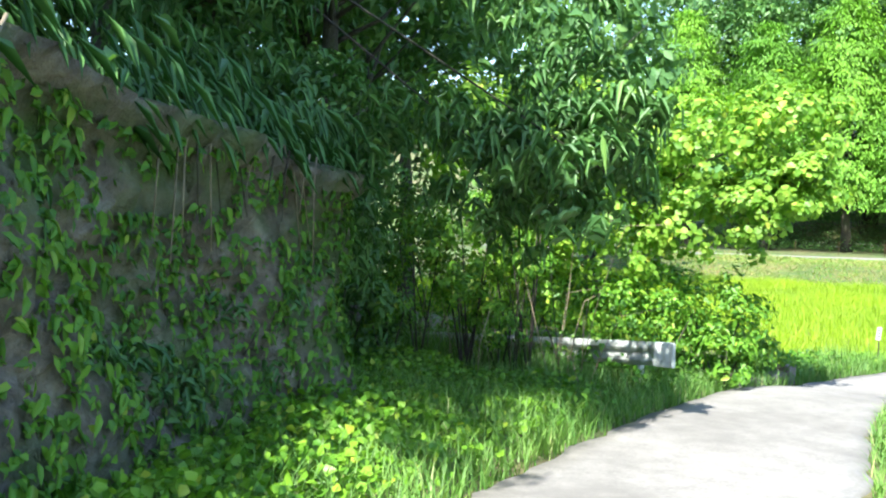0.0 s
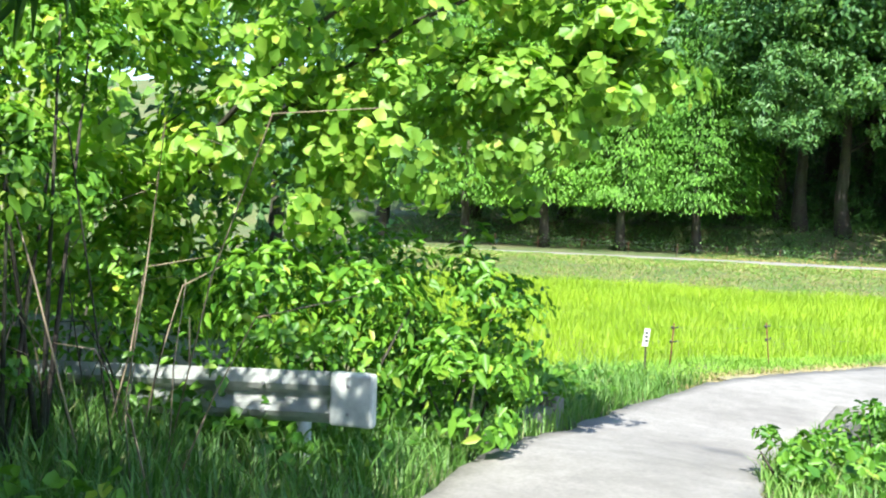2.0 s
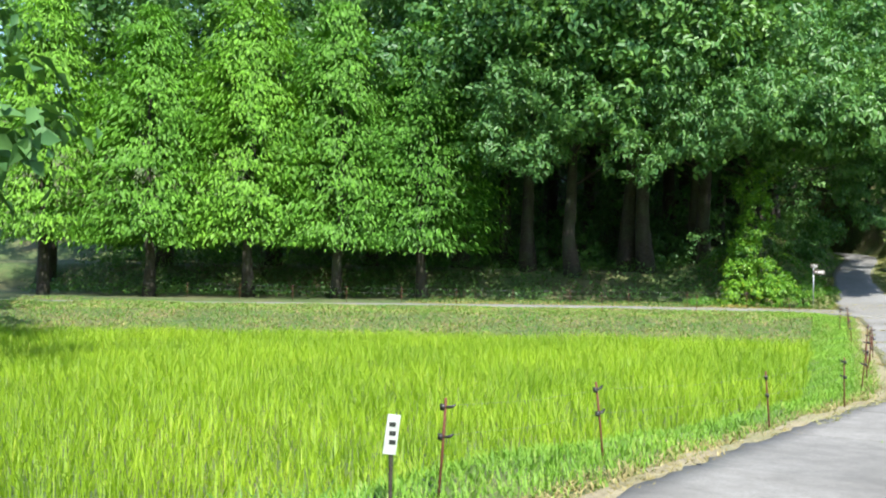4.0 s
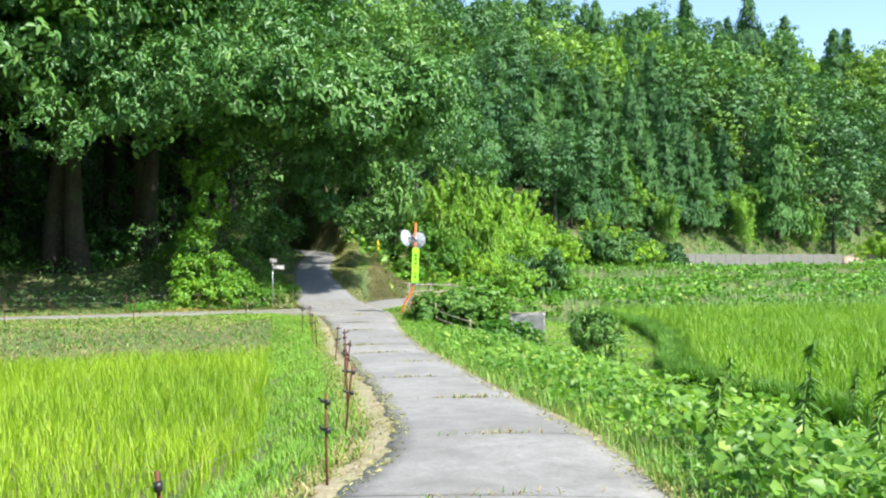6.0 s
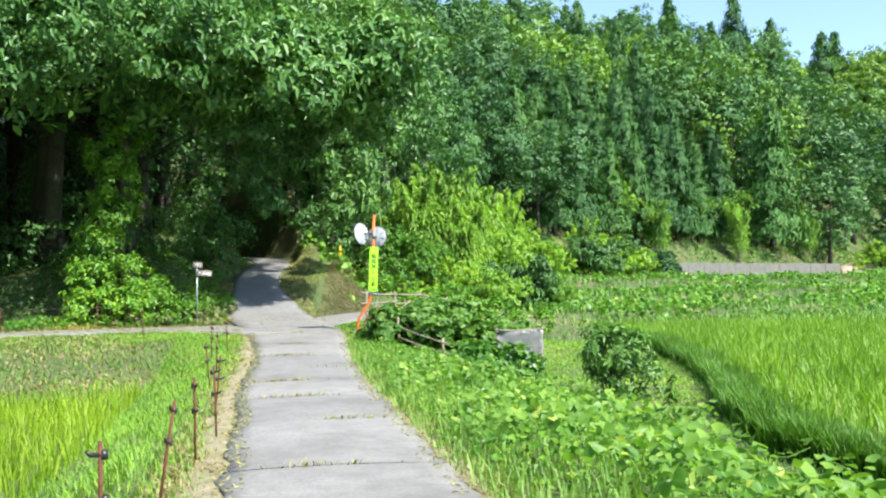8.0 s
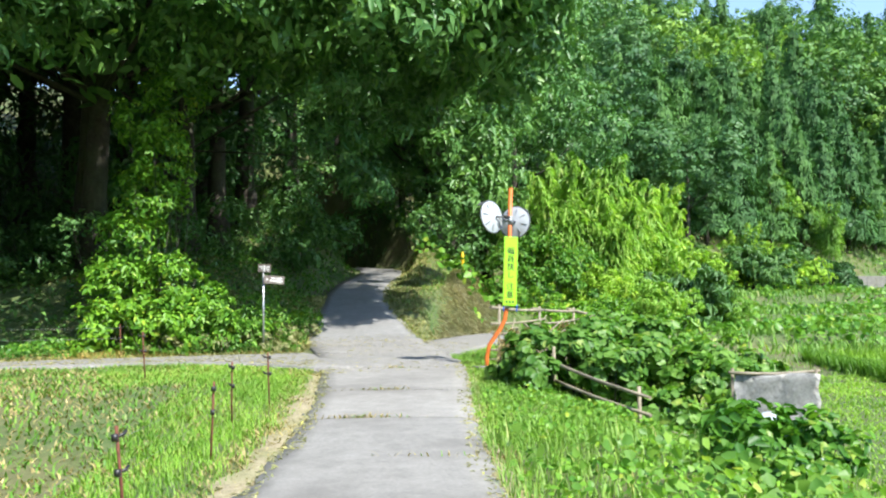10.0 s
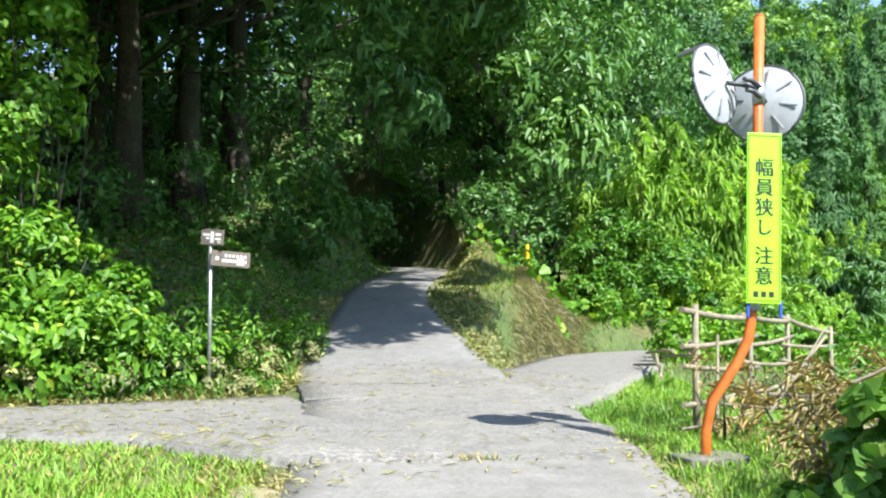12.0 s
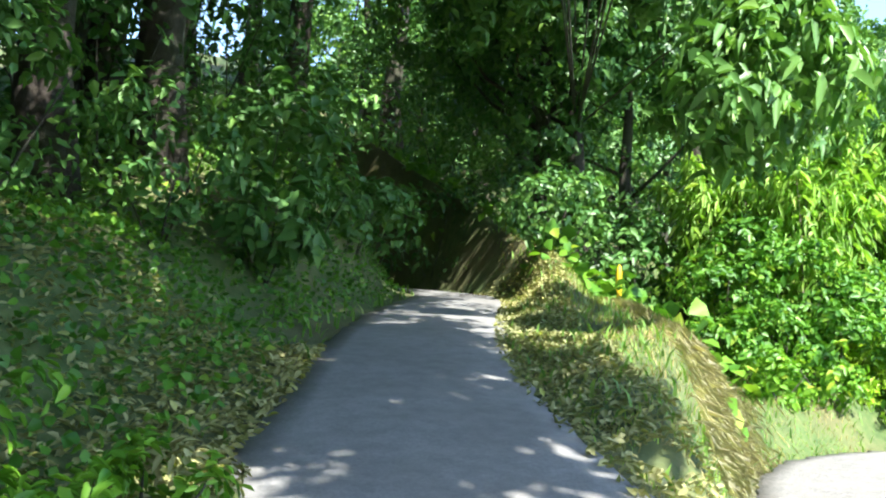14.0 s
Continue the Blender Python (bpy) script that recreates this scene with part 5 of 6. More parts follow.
# wooden guidepost at the corner of the woods
gx0, gy0 = 10.57, 41.5
g0 = gz(gx0, gy0)
guide = thing("guidepost", "slim guidepost with two dark brown boards lettered in white", "signpost")
part("post", tube_bm([(gx0, gy0, g0 - 0.2), (gx0, gy0, 2.16)], [0.025, 0.025], 10), guide, "grey steel post", M_GALV)
for name, c, sx, sz, turn in (("upper_board", (gx0 + 0.02, gy0 - 0.04, 2.07), 0.33, 0.19, -38), ("lower_board", (gx0 + 0.24, gy0 - 0.04, 1.80), 0.48, 0.19, 6)):
    m = Matrix.Translation(c) @ Matrix.Rotation(radians(turn), 4, "Z") @ Matrix.Rotation(radians(4), 4, "Y")
    bm = box_bm(sx, 0.025, sz, bevel=0.004)
    bmesh.ops.transform(bm, matrix=m, verts=bm.verts)
    b = part(name, bm, guide, "dark stained board", M_SIGNWOOD)
    if name == "lower_board":
        bars = [(0.028, 0.034, -0.06 + 0.047 * q, 0.04) for q in range(6)] + [(0.025, 0.038, -0.09 + 0.034 * q, -0.022) for q in range(9)] + [(0.09, 0.010, 0.12, 0.012), (0.10, 0.010, 0.12, -0.06), (0.035, 0.04, -0.165, 0.0)]
    else:
        bars = [(0.10, 0.03, -0.085, 0.03), (0.05, 0.025, -0.06, -0.015), (0.09, 0.032, 0.095, 0.035), (0.09, 0.03, 0.09, -0.02), (0.05, 0.018, 0.11, -0.06), (0.05, 0.14, 0.005, 0.0)]
    for w, h, px, pz in bars:
        t = box_bm(w, 0.003, h, (px, -0.0145, pz))
        bmesh.ops.transform(t, matrix=m, verts=t.verts)
        part("text_bar", t, b, "", M_LETTER)

# yellow marker on the ridge
mz = gz(21.65, 59.5)
marker = thing("marker_post", "short yellow marker post on the embankment", "marker post", (21.65, 59.5, mz))
part("body", tube_bm([(0, 0, -0.3), (0, 0, 3.3 - mz), (0, 0, 3.42 - mz), (0.01, 0, 3.52 - mz)], [0.075, 0.075, 0.06, 0.02], 12), marker, "", M_MARKER)

# ---- steel guard rail by the stream ----
rail = thing("guard_rail", "weathered white steel guard rail with a rounded end in the weeds", "guard rail")
start, way = Vector((-1.04, -4.48, 1.44)), Vector((-0.985, -0.165, -0.05)).normalized()
face_dir = Vector((way.y, -way.x, 0)).normalized() * -1
profile = [(0.00, 0.17), (0.045, 0.13), (0.07, 0.09), (0.05, 0.05), (0.0, 0.015), (0.0, -0.015), (0.05, -0.05), (0.07, -0.09), (0.045, -0.13), (0.0, -0.17)]


def beam_bm(a, b):
    bm = bmesh.new()
    rows = [[bm.verts.new(p + face_dir * o + Vector((0, 0, h))) for o, h in profile] for p in (a, b)]
    for i in range(len(profile) - 1):
        bm.faces.new((rows[0][i], rows[0][i + 1], rows[1][i + 1], rows[1][i]))
    bmesh.ops.solidify(bm, geom=bm.faces[:], thickness=0.008)
    return bm


part("beam", beam_bm(start + way * 0.75, start + way * 4.6), rail, "chalky white corrugated beam", M_WHITE)
part("end_beam", beam_bm(start + face_dir * 0.012, start + way * 0.82 + face_dir * 0.012), rail, "white end piece", M_WHITE)
sleeve = box_bm(0.30, 0.09, 0.345, bevel=0.02)
bmesh.ops.transform(sleeve, matrix=Matrix.Translation(start - way * 0.02 + face_dir * 0.05 + way * 0.12) @ Matrix.Rotation(math.atan2(way.y, way.x), 4, "Z"), verts=sleeve.verts)
part("end_sleeve", sleeve, rail, "", M_WHITE)
for d in (0.5, 2.4, 4.3):
    p = start + way * d - face_dir * 0.07
    part("post", tube_bm([(p.x, p.y, gz(p.x, p.y) - 0.5), (p.x, p.y, p.z + 0.14)], [0.057, 0.057], 12), rail, "", M_WHITE)
for d in (0.12, 0.72):
    for h in (0.09, -0.09):
        p = start + way * d + face_dir * 0.085 + Vector((0, 0, h))
        part("bolt", tube_bm([p, p + face_dir * 0.015], [0.014, 0.012], 8), rail, "", M_GALV)

# old concrete parapets of the culvert
for (x0, y0), (x1, y1), h in (((-1.22, -2.3), (-1.17, -0.75), 0.10), ((-1.16, -0.72), (-1.15, -0.45), 0.30), ((1.5, -1.2), (1.65, 0.4), 0.36)):
    c = Vector(((x0 + x1) / 2, (y0 + y1) / 2, 0))
    z = float(nearest("road", np.array([c.x]), np.array([c.y]))[1][0])
    ob = thing("parapet", "low mossy concrete culvert parapet in the weeds", "parapet", (c.x, c.y, z), math.degrees(math.atan2(y1 - y0, x1 - x0)))
    part("block", box_bm(math.hypot(x1 - x0, y1 - y0), 0.26, h + 0.5, (0, 0, h / 2 - 0.25), 0.03), ob, "", M_CONCRETE)

# ---- vegetable plot with bamboo rails and a net ----
def pole(a, b, rad, parent, name="rail", label=""):
    a, b = Vector(a), Vector(b)
    pts = [a.lerp(b, t) + Vector((0, 0, -0.03 * math.sin(t * math.pi))) for t in (0, 0.25, 0.5, 0.75, 1)]
    return part(name, tube_bm(pts, [rad, rad * 1.02, rad * 0.97, rad, rad * 0.9], 8), parent, label, M_BAMBOO_POLE)


fence = thing("bamboo_fence", "sagging weathered bamboo pole fence round the vegetable plot", "fence")
FP = [(14.75, 37.3), (16.2, 38.6), (17.7, 40.0), (19.3, 41.2)]
for (x, y) in FP:
    z = gz(x, y)
    part("post", tube_bm([(x, y, z - 0.3), (x + 0.02, y, z + 1.15)], [0.034, 0.03], 8), fence, "", M_BAMBOO_POLE)
for (x0, y0), (x1, y1) in zip(FP, FP[1:]):
    for h in (1.08, 0.82, 0.56, 0.28):
        w = 0.05 * math.sin(13 * x0 + 9 * h)
        pole((x0 - 0.25, y0 - 0.22, gz(x0, y0) + h + w), (x1 + 0.25, y1 + 0.2, gz(x1, y1) + h - w), 0.024 if h < 1 else 0.03, fence)
for (x, y, top) in ((13.95, 32.9, 0.55), (14.15, 30.7, 0.12)):
    part("post", tube_bm([(x, y, gz(x, y) - 0.3), (x, y + 0.02, top)], [0.03, 0.026], 8), fence, "", M_BAMBOO_POLE)
for z0, z1 in ((0.33, 0.0), (0.06, -0.22), (-0.28, -0.5)):
    pole((13.95, 33.1, z0), (14.13, 30.4, z1), 0.026, fence)
pole((14.2, 31.0, -0.36), (14.7, 29.3, -0.5), 0.024, fence)
fallen = thing("fallen_bamboo", "fallen weathered bamboo poles lying over the weeds by the branch road", "bamboo poles")
for a, m, b in (((16.3, 40.4, 0.62), (17.2, 42.2, 0.55), (18.0, 44.3, 0.42)), ((16.2, 40.6, 0.42), (17.2, 42.5, 0.48), (18.3, 44.6, 0.3)), ((16.6, 40.5, 0.75), (17.4, 41.8, 0.5), (17.8, 43.4, 0.4)), ((16.0, 40.2, 0.3), (17.0, 42.0, 0.36), (17.6, 44.0, 0.24))):
    part("pole", tube_bm([a, m, b], [0.026, 0.024, 0.018], 8), fallen, "", M_BAMBOO_POLE)
br = np.random.default_rng(91)
for k in range(34):
    x, y = 14.15 + br.uniform(0, 1.6), 33.8 + br.uniform(0, 3.2)
    a = br.uniform(-1.3, 1.5)
    pole((x, y, gz(x, y) + br.uniform(0.05, 0.5)), (x + 1.3 * math.cos(a), y + 1.3 * math.sin(a), gz(x, y) + br.uniform(0.1, 1.0)), br.uniform(0.008, 0.016), fence, "loose_cane")

net = thing("net_frame", "grey netting stretched on bamboo over garden rows", "net")
na, nb = Vector((15.5, 30.6, 0)), Vector((16.4, 30.05, 0))
for p in (na, nb):
    z = gz(p.x, p.y)
    part("post", tube_bm([(p.x, p.y, z - 0.2), (p.x, p.y, 0.32)], [0.025, 0.022], 8), net, "", M_BAMBOO_POLE)
pole((na.x - 0.1, na.y - 0.05, 0.27), (nb.x + 0.1, nb.y + 0.05, 0.29), 0.022, net)
bm = bmesh.new()
grid = [[bm.verts.new(na.lerp(nb, i / 12) + Vector((0.03 * math.sin(i * 1.3), -0.05 - 0.03 * math.cos(j * 1.7 + i), 0.25 - 0.09 * j - 0.02 * math.sin(i * 0.5)))) for i in range(13)] for j in range(8)]
for j in range(7):
    for i in range(12):
        f = bm.faces.new((grid[j][i], grid[j][i + 1], grid[j + 1][i + 1], grid[j + 1][i]))
        f.smooth = True
bmesh.ops.solidify(bm, geom=bm.faces[:], thickness=0.006)
part("netting", bm, net, "faded grey netting", M_NET)
sheet = thing("plastic_sheet", "crumpled blue-grey plastic sheet lying in the weeds", "sheet")
bm = bmesh.new()
bmesh.ops.create_grid(bm, x_segments=14, y_segments=10, size=0.5)
for v in bm.verts:
    v.co = Vector((v.co.x * 1.0, v.co.y * 0.8, 0.06 * math.sin(9 * v.co.x + 3 * v.co.y) + 0.05 * math.cos(11 * v.co.y - 4 * v.co.x)))
bmesh.ops.solidify(bm, geom=bm.faces[:], thickness=0.008)
bmesh.ops.transform(bm, matrix=pose(15.4, 29.6, -0.5, 40, 0, -25), verts=bm.verts)
part("sheet", bm, sheet, "", M_TARP)

# ---- bushes and hanging foliage ----
def heart(p, nrm, size, width, fold, droop, along, r):
    return round_leaf_arrays(p, nrm, size, r)


def bush(name, spots, leaf, per, material, label, category="bush", seed=1, width=0.55, droop=0.25, root=None):
    """spots: x, y, height of centre above ground, radius, clumps."""
    r = np.random.default_rng(seed)
    s = [(x, y, gz(x, y) + h, rad, n) for x, y, h, rad, n in spots]
    ob = thing(name, label, category)
    part("foliage", crown_mesh("foliage", material, r, s, leaf, per, width, droop, 0.8, heart if material is M_KUDZU else oval_leaf_arrays), ob)
    for x, y, z, rad, n in (s if root is None else s[::4]):
        for k in range(3 if root is None else 1):
            a = k * 2.1 + x
            tip = Vector((x + 0.7 * rad * math.cos(a), y + 0.7 * rad * math.sin(a), z + 0.3 * rad))
            foot = Vector((x, y, gz(x, y) - 0.1)) if root is None else Vector(root)
            mid = foot.lerp(tip, 0.55) + Vector((0, 0, 0.0 if root is None else 0.25))
            thick = 0.02 if root is None else 0.03
            part("stem", tube_bm([foot, mid, tip], [thick, thick * 0.6, 0.006], 5), ob, "", M_BARK)
    return ob


bush("vine_covered_shrub", [(7.2, 41.6, 0.5, 0.8, 34), (8.0, 41.4, 0.6, 0.9, 40), (9.0, 41.5, 0.55, 0.85, 38), (9.8, 41.8, 0.35, 0.6, 28), (7.4, 42.0, 1.4, 0.8, 34), (8.5, 42.0, 1.4, 0.85, 36), (9.4, 42.3, 1.0, 0.6, 28), (7.7, 42.2, 2.5, 0.8, 34), (8.1, 42.4, 3.5, 0.75, 32), (8.4, 42.6, 4.4, 0.8, 32), (8.0, 42.8, 5.3, 0.8, 30), (8.7, 42.9, 6.1, 0.75, 28), (10.5, 42.0, 0.25, 0.5, 20)],
     0.13, 34, M_SHRUB, "green shrub with vines climbing a trunk beside the track", "shrub", 5)
bush("plot_vines", [(13.9, 33.6, 0.55, 0.4, 20), (14.4, 33.1, 0.6, 0.45, 28), (14.8, 32.6, 0.55, 0.45, 26), (14.9, 33.4, 0.75, 0.5, 28), (15.5, 33.0, 0.75, 0.5, 28), (16.1, 32.6, 0.7, 0.45, 26), (16.6, 32.2, 0.65, 0.45, 24), (14.9, 31.6, 0.2, 0.38, 22), (15.1, 31.1, 0.15, 0.35, 18), (13.75, 33.0, 0.2, 0.38, 22), (13.7, 33.9, 0.25, 0.35, 20), (16.4, 35.6, 0.8, 0.7, 30), (17.0, 36.2, 0.75, 0.7, 28), (18.1, 36.8, 0.7, 0.7, 26), (15.4, 34.4, 0.75, 0.6, 24), (16.0, 33.6, 0.9, 0.6, 26), (17.0, 33.4, 0.8, 0.6, 26), (17.9, 33.6, 0.6, 0.6, 22)],
     0.15, 30, M_KUDZU, "lush climbing vines over the bamboo fence of the plot", "vine", 6, 0.8)
bush("paddy_shrub", [(15.6, 26.2, 0.55, 0.55, 30), (15.3, 25.9, 0.85, 0.5, 26), (16.0, 26.0, 0.75, 0.5, 26), (15.7, 25.6, 0.3, 0.5, 20)], 0.13, 26, M_BROAD, "grey-green rounded shrub beside the lower paddy", "shrub", 7, 0.35)
bush("bank_shrub", [(14.0, 28.4, 0.3, 0.5, 24), (14.6, 28.0, 0.3, 0.5, 24), (13.4, 27.2, 0.3, 0.5, 18)], 0.15, 20, M_SHRUB, "low leafy shrub on the slope below the road", "shrub", 8)
bush("branch_weeds", [(22.3, 54.4, 0.3, 0.6, 20), (23.6, 54.9, 0.4, 0.7, 24), (19.6, 45.9, 0.2, 0.6, 24), (20.6, 47.2, 0.25, 0.7, 26), (21.8, 48.6, 0.25, 0.7, 26), (21.0, 45.6, 0.25, 0.7, 24), (22.6, 47.4, 0.3, 0.8, 26), (23.6, 49.6, 0.3, 0.8, 24), (24.6, 47.0, 0.3, 0.8, 22), (19.9, 42.8, 0.3, 0.6, 20), (21.5, 43.7, 0.35, 0.7, 22), (23.5, 44.6, 0.35, 0.8, 22), (25.5, 45.2, 0.35, 0.8, 20)], 0.16, 20, M_SHRUB, "rank green weeds beside the branch road", "weeds", 9)
bush("withered_vines", [(13.8, 33.9, 0.2, 0.4, 14), (14.0, 34.4, 0.3, 0.42, 14), (14.3, 34.9, 0.35, 0.45, 10), (13.8, 33.3, 0.1, 0.35, 8), (14.8, 35.9, 0.4, 0.5, 16), (15.4, 36.4, 0.5, 0.55, 16), (14.6, 36.6, 0.3, 0.4, 12), (15.6, 35.6, 0.5, 0.5, 14)], 0.10, 30, M_DEADVINE, "dry pale vines and stalks tangled in the bamboo fence", "vine", 21, 0.03, 0.3)
# tangle behind the guard rail
bush("streamside_thicket", [(-1.9, -3.6, 0.9, 0.9, 40), (-3.0, -3.9, 1.2, 1.1, 44), (-4.2, -4.1, 1.4, 1.2, 44), (-1.5, -2.6, 1.0, 0.8, 34), (-2.7, -2.4, 1.2, 1.0, 40), (-0.95, -3.2, 0.5, 0.5, 20), (-5.6, -4.6, 1.6, 1.3, 40), (-7.2, -4.4, 1.8, 1.5, 40), (-8.6, -3.0, 2.0, 1.6, 36), (-6.2, -2.4, 1.6, 1.3, 36), (-1.5, -1.2, 0.4, 0.6, 20), (-2.4, -0.6, 0.4, 0.7, 20)],
     0.11, 34, M_SHRUB, "dense sunlit thicket of shrubs behind the guard rail", "thicket", 10, 0.5)
dead = thing("withered_vines", "tangle of thin withered vine stems beside the rail", "vine")
dr = np.random.default_rng(12)
for k in range(48):
    x, y = -3.0 + dr.normal() * 0.75, -5.7 + dr.normal() * 0.55
    z, h = gz(x, y), dr.uniform(0.7, 2.6)
    dx, dy = dr.normal(size=2) * 0.45
    pts = [(x, y, z - 0.05), (x + 0.3 * dx, y + 0.3 * dy, z + 0.45 * h), (x + 0.7 * dx + dr.normal() * 0.1, y + 0.7 * dy, z + 0.85 * h), (x + 1.4 * dx, y + 1.3 * dy, z + h * dr.uniform(0.75, 1.0))]
    rad = dr.uniform(0.003, 0.007)
    part("stem", tube_bm(pts, [rad, rad, rad * 0.8, rad * 0.4], 5), dead, "", M_DEADSTEM if k % 3 else M_BARK)
bush("climbing_vines", [(-2.9, -6.0, 0.7, 0.45, 26), (-3.2, -6.4, 1.3, 0.5, 28), (-2.7, -5.9, 1.6, 0.45, 26), (-3.2, -6.3, 2.1, 0.5, 28), (-2.6, -5.7, 2.4, 0.5, 28), (-3.7, -6.8, 1.7, 0.5, 24), (-3.9, -7.2, 0.9, 0.5, 22)],
     0.075, 40, M_SHRUB, "sunlit leafy vines over dead brushwood", "vine", 24, 0.6, 0.4)
bush("hanging_kudzu", [(-2.6, -3.6, 2.7, 0.9, 36), (-1.6, -3.2, 2.6, 0.8, 34), (-0.8, -2.9, 2.6, 0.7, 30), (-3.6, -4.2, 2.9, 1.0, 36), (-1.2, -3.2, 3.5, 0.9, 34), (-2.4, -3.8, 3.8, 1.0, 34), (-4.6, -4.8, 3.4, 1.1, 34), (0.0, -2.9, 3.0, 0.6, 24), (-0.3, -2.8, 3.8, 0.8, 28), (-3.4, -4.6, 1.6, 0.7, 26)],
     0.105, 46, M_KUDZU, "broad-leaved kudzu draped over the stream-side tree", "kudzu", 13, 0.85, 0.4, (-3.4, -4.0, 2.6))
# bank trees of the shaded bend
# Those at (0.2, -17.6) and (-1.8, -15.4) are unseen, added to shade the verge.
BEND = [(-13.5, -11.5, 0.9, 70), (-15.5, -7.5, 0.95, 160), (-12.5, -16.5, 0.9, 250), (-1.5, -21.5, 0.75, 30), (0.2, -17.6, 0.52, 75), (-1.8, -15.4, 0.55, 190), (-7.0, -9.5, 0.62, 20), (-7.5, -5.5, 0.7, 140), (-7.5, -15.0, 0.7, 260), (-6.5, -11.5, 0.75, 60), (-8.5, -8.0, 0.8, 200), (-1.0, -18.0, 0.55, 300), (-6, -17, 0.8, 10), (-9, -13, 0.85, 90), (-9.5, -4.0, 0.8, 15), (-12.5, -1.0, 0.85, 120), (-14.5, 3.0, 0.8, 210), (-11.5, -7.5, 0.9, 280), (-16.5, -3.5, 0.9, 330), (-19, 4, 0.9, 45)]
plant([make_tree("broadleaf", 14, 17.0)], BEND)
bush("overhanging_branches", [(0.3, -8.8, 2.5, 0.6, 22), (-0.4, -8.2, 2.3, 0.6, 22), (0.7, -8.3, 3.0, 0.5, 18), (0.0, -7.6, 2.7, 0.5, 18), (-0.9, -8.6, 2.7, 0.65, 24), (-1.5, -8.9, 2.9, 0.7, 24), (-0.3, -8.3, 3.1, 0.6, 20), (-0.6, -7.4, 3.5, 0.8, 13), (-0.2, -8.4, 4.2, 0.8, 12), (-3.2, -9.2, 1.3, 1.0, 34), (-2.8, -10.6, 1.4, 1.0, 34), (-2.0, -12.0, 1.5, 1.0, 30), (-0.8, -13.6, 1.6, 0.9, 26), (0.2, -9.6, 4.8, 0.8, 10)],
     0.16, 26, M_BROAD, "dark drooping branches overhanging the shaded bank", "tree branches", 14, 0.28, 0.8, (-7.0, -9.5, 8.0))

bush("bank_thicket", [(-4.6, -7.4, 0.9, 1.0, 40), (-5.8, -7.0, 1.3, 1.2, 42), (-7.2, -6.6, 1.6, 1.4, 42), (-4.0, -8.2, 1.9, 0.9, 38), (-5.2, -8.2, 2.9, 1.1, 40), (-6.6, -7.8, 3.4, 1.3, 42), (-4.4, -9.4, 1.4, 0.9, 36), (-8.6, -7.2, 3.2, 1.6, 42), (-3.6, -8.6, 3.4, 0.8, 34), (-5.6, -6.0, 2.8, 1.1, 38), (-10.5, -6.2, 2.4, 1.8, 44), (-7.4, -8.4, 5.0, 1.5, 42)],
     0.13, 36, M_BROAD, "dense shaded thicket on the bank of the bend", "thicket", 37, 0.45, 0.4)
# the cut bank of the bend: a mossy rock face under a lip of earth
fl = resample(CUT, 0.12)
fl = fl[(fl[:, 1] > -21.4) & (fl[:, 0] > -9)]
tang = unit(np.gradient(fl[:, :2], axis=0))
out_dir = np.stack([tang[:, 1], -tang[:, 0]], 1)
levels = np.linspace(0, 1, 27)
fr = np.random.default_rng(505)
rows = []
for t in levels:
    s_arc = np.arange(len(fl)) * 0.12
    bulge = 0.05 * lumps(s_arc * 5, np.full(len(fl), 21 * t), 0.8, 9) + 0.18 * lumps(s_arc, np.full(len(fl), 3 * t), 0.7, 2) + 0.09 * lumps(s_arc * 2.3, np.full(len(fl), 7 * t), 0.6, 5) + fr.uniform(-0.03, 0.03, len(fl))
    lean = 0.30 * (1 - t) - 0.35 * np.sin(np.pi * np.clip(t * 1.25, 0, 1)) ** 2 * 0.5 + 0.35 * float(smooth(0.78, 0.95, t)) - 1.3 * float(smooth(0.94, 1.0, t))
    p = fl[:, :2] + out_dir * (bulge + lean)[:, None]
    rows.append(np.column_stack([p, fl[:, 2] - 0.3 + 2.75 * t + 0.12 * lumps(s_arc, 0 * s_arc, 1.1, 4)]))
n = len(fl)
ids = np.arange(n * len(levels)).reshape(len(levels), n)
f = np.stack([ids[:-1, :-1], ids[:-1, 1:], ids[1:, 1:], ids[1:, :-1]], -1).reshape(-1, 4)
tagged(new("rock_face", mesh_from("rock_face", np.concatenate(rows), f, M_ROCK, True)), "shaded mossy cut rock and earth face beside the road", "rock face", kind="structure")
# ferns and roots that hang over its lip
k = fr.integers(4, n - 4, 2400)
p = np.column_stack([fl[k, :2] + out_dir[k] * fr.uniform(-0.9, 0.45, (len(k), 1)), fl[k, 2] + 2.40 + 0.3 * lumps(k * 0.12, 0 * k, 0.5, 3) + fr.uniform(-0.25, 0.45, len(k))])
along = np.column_stack([out_dir[k] * 0.6 + tang[k] * fr.normal(size=(len(k), 1)) * 0.6, -fr.uniform(-0.3, 1.3, len(k))])
v, f = leaf_arrays(p, np.column_stack([out_dir[k], np.full(len(k), 0.9)]), fr.uniform(0.12, 0.42, len(k)), 0.2, 0.05, 0.35, along, fr)
tagged(new("hanging_ferns", mesh_from("hanging_ferns", v, f, M_BROAD)), "ferns and long grass hanging over the lip of the rock face", "ferns", kind="stuff")
roots = thing("hanging_roots", "thin pale roots hanging from the lip of the bank", "roots")
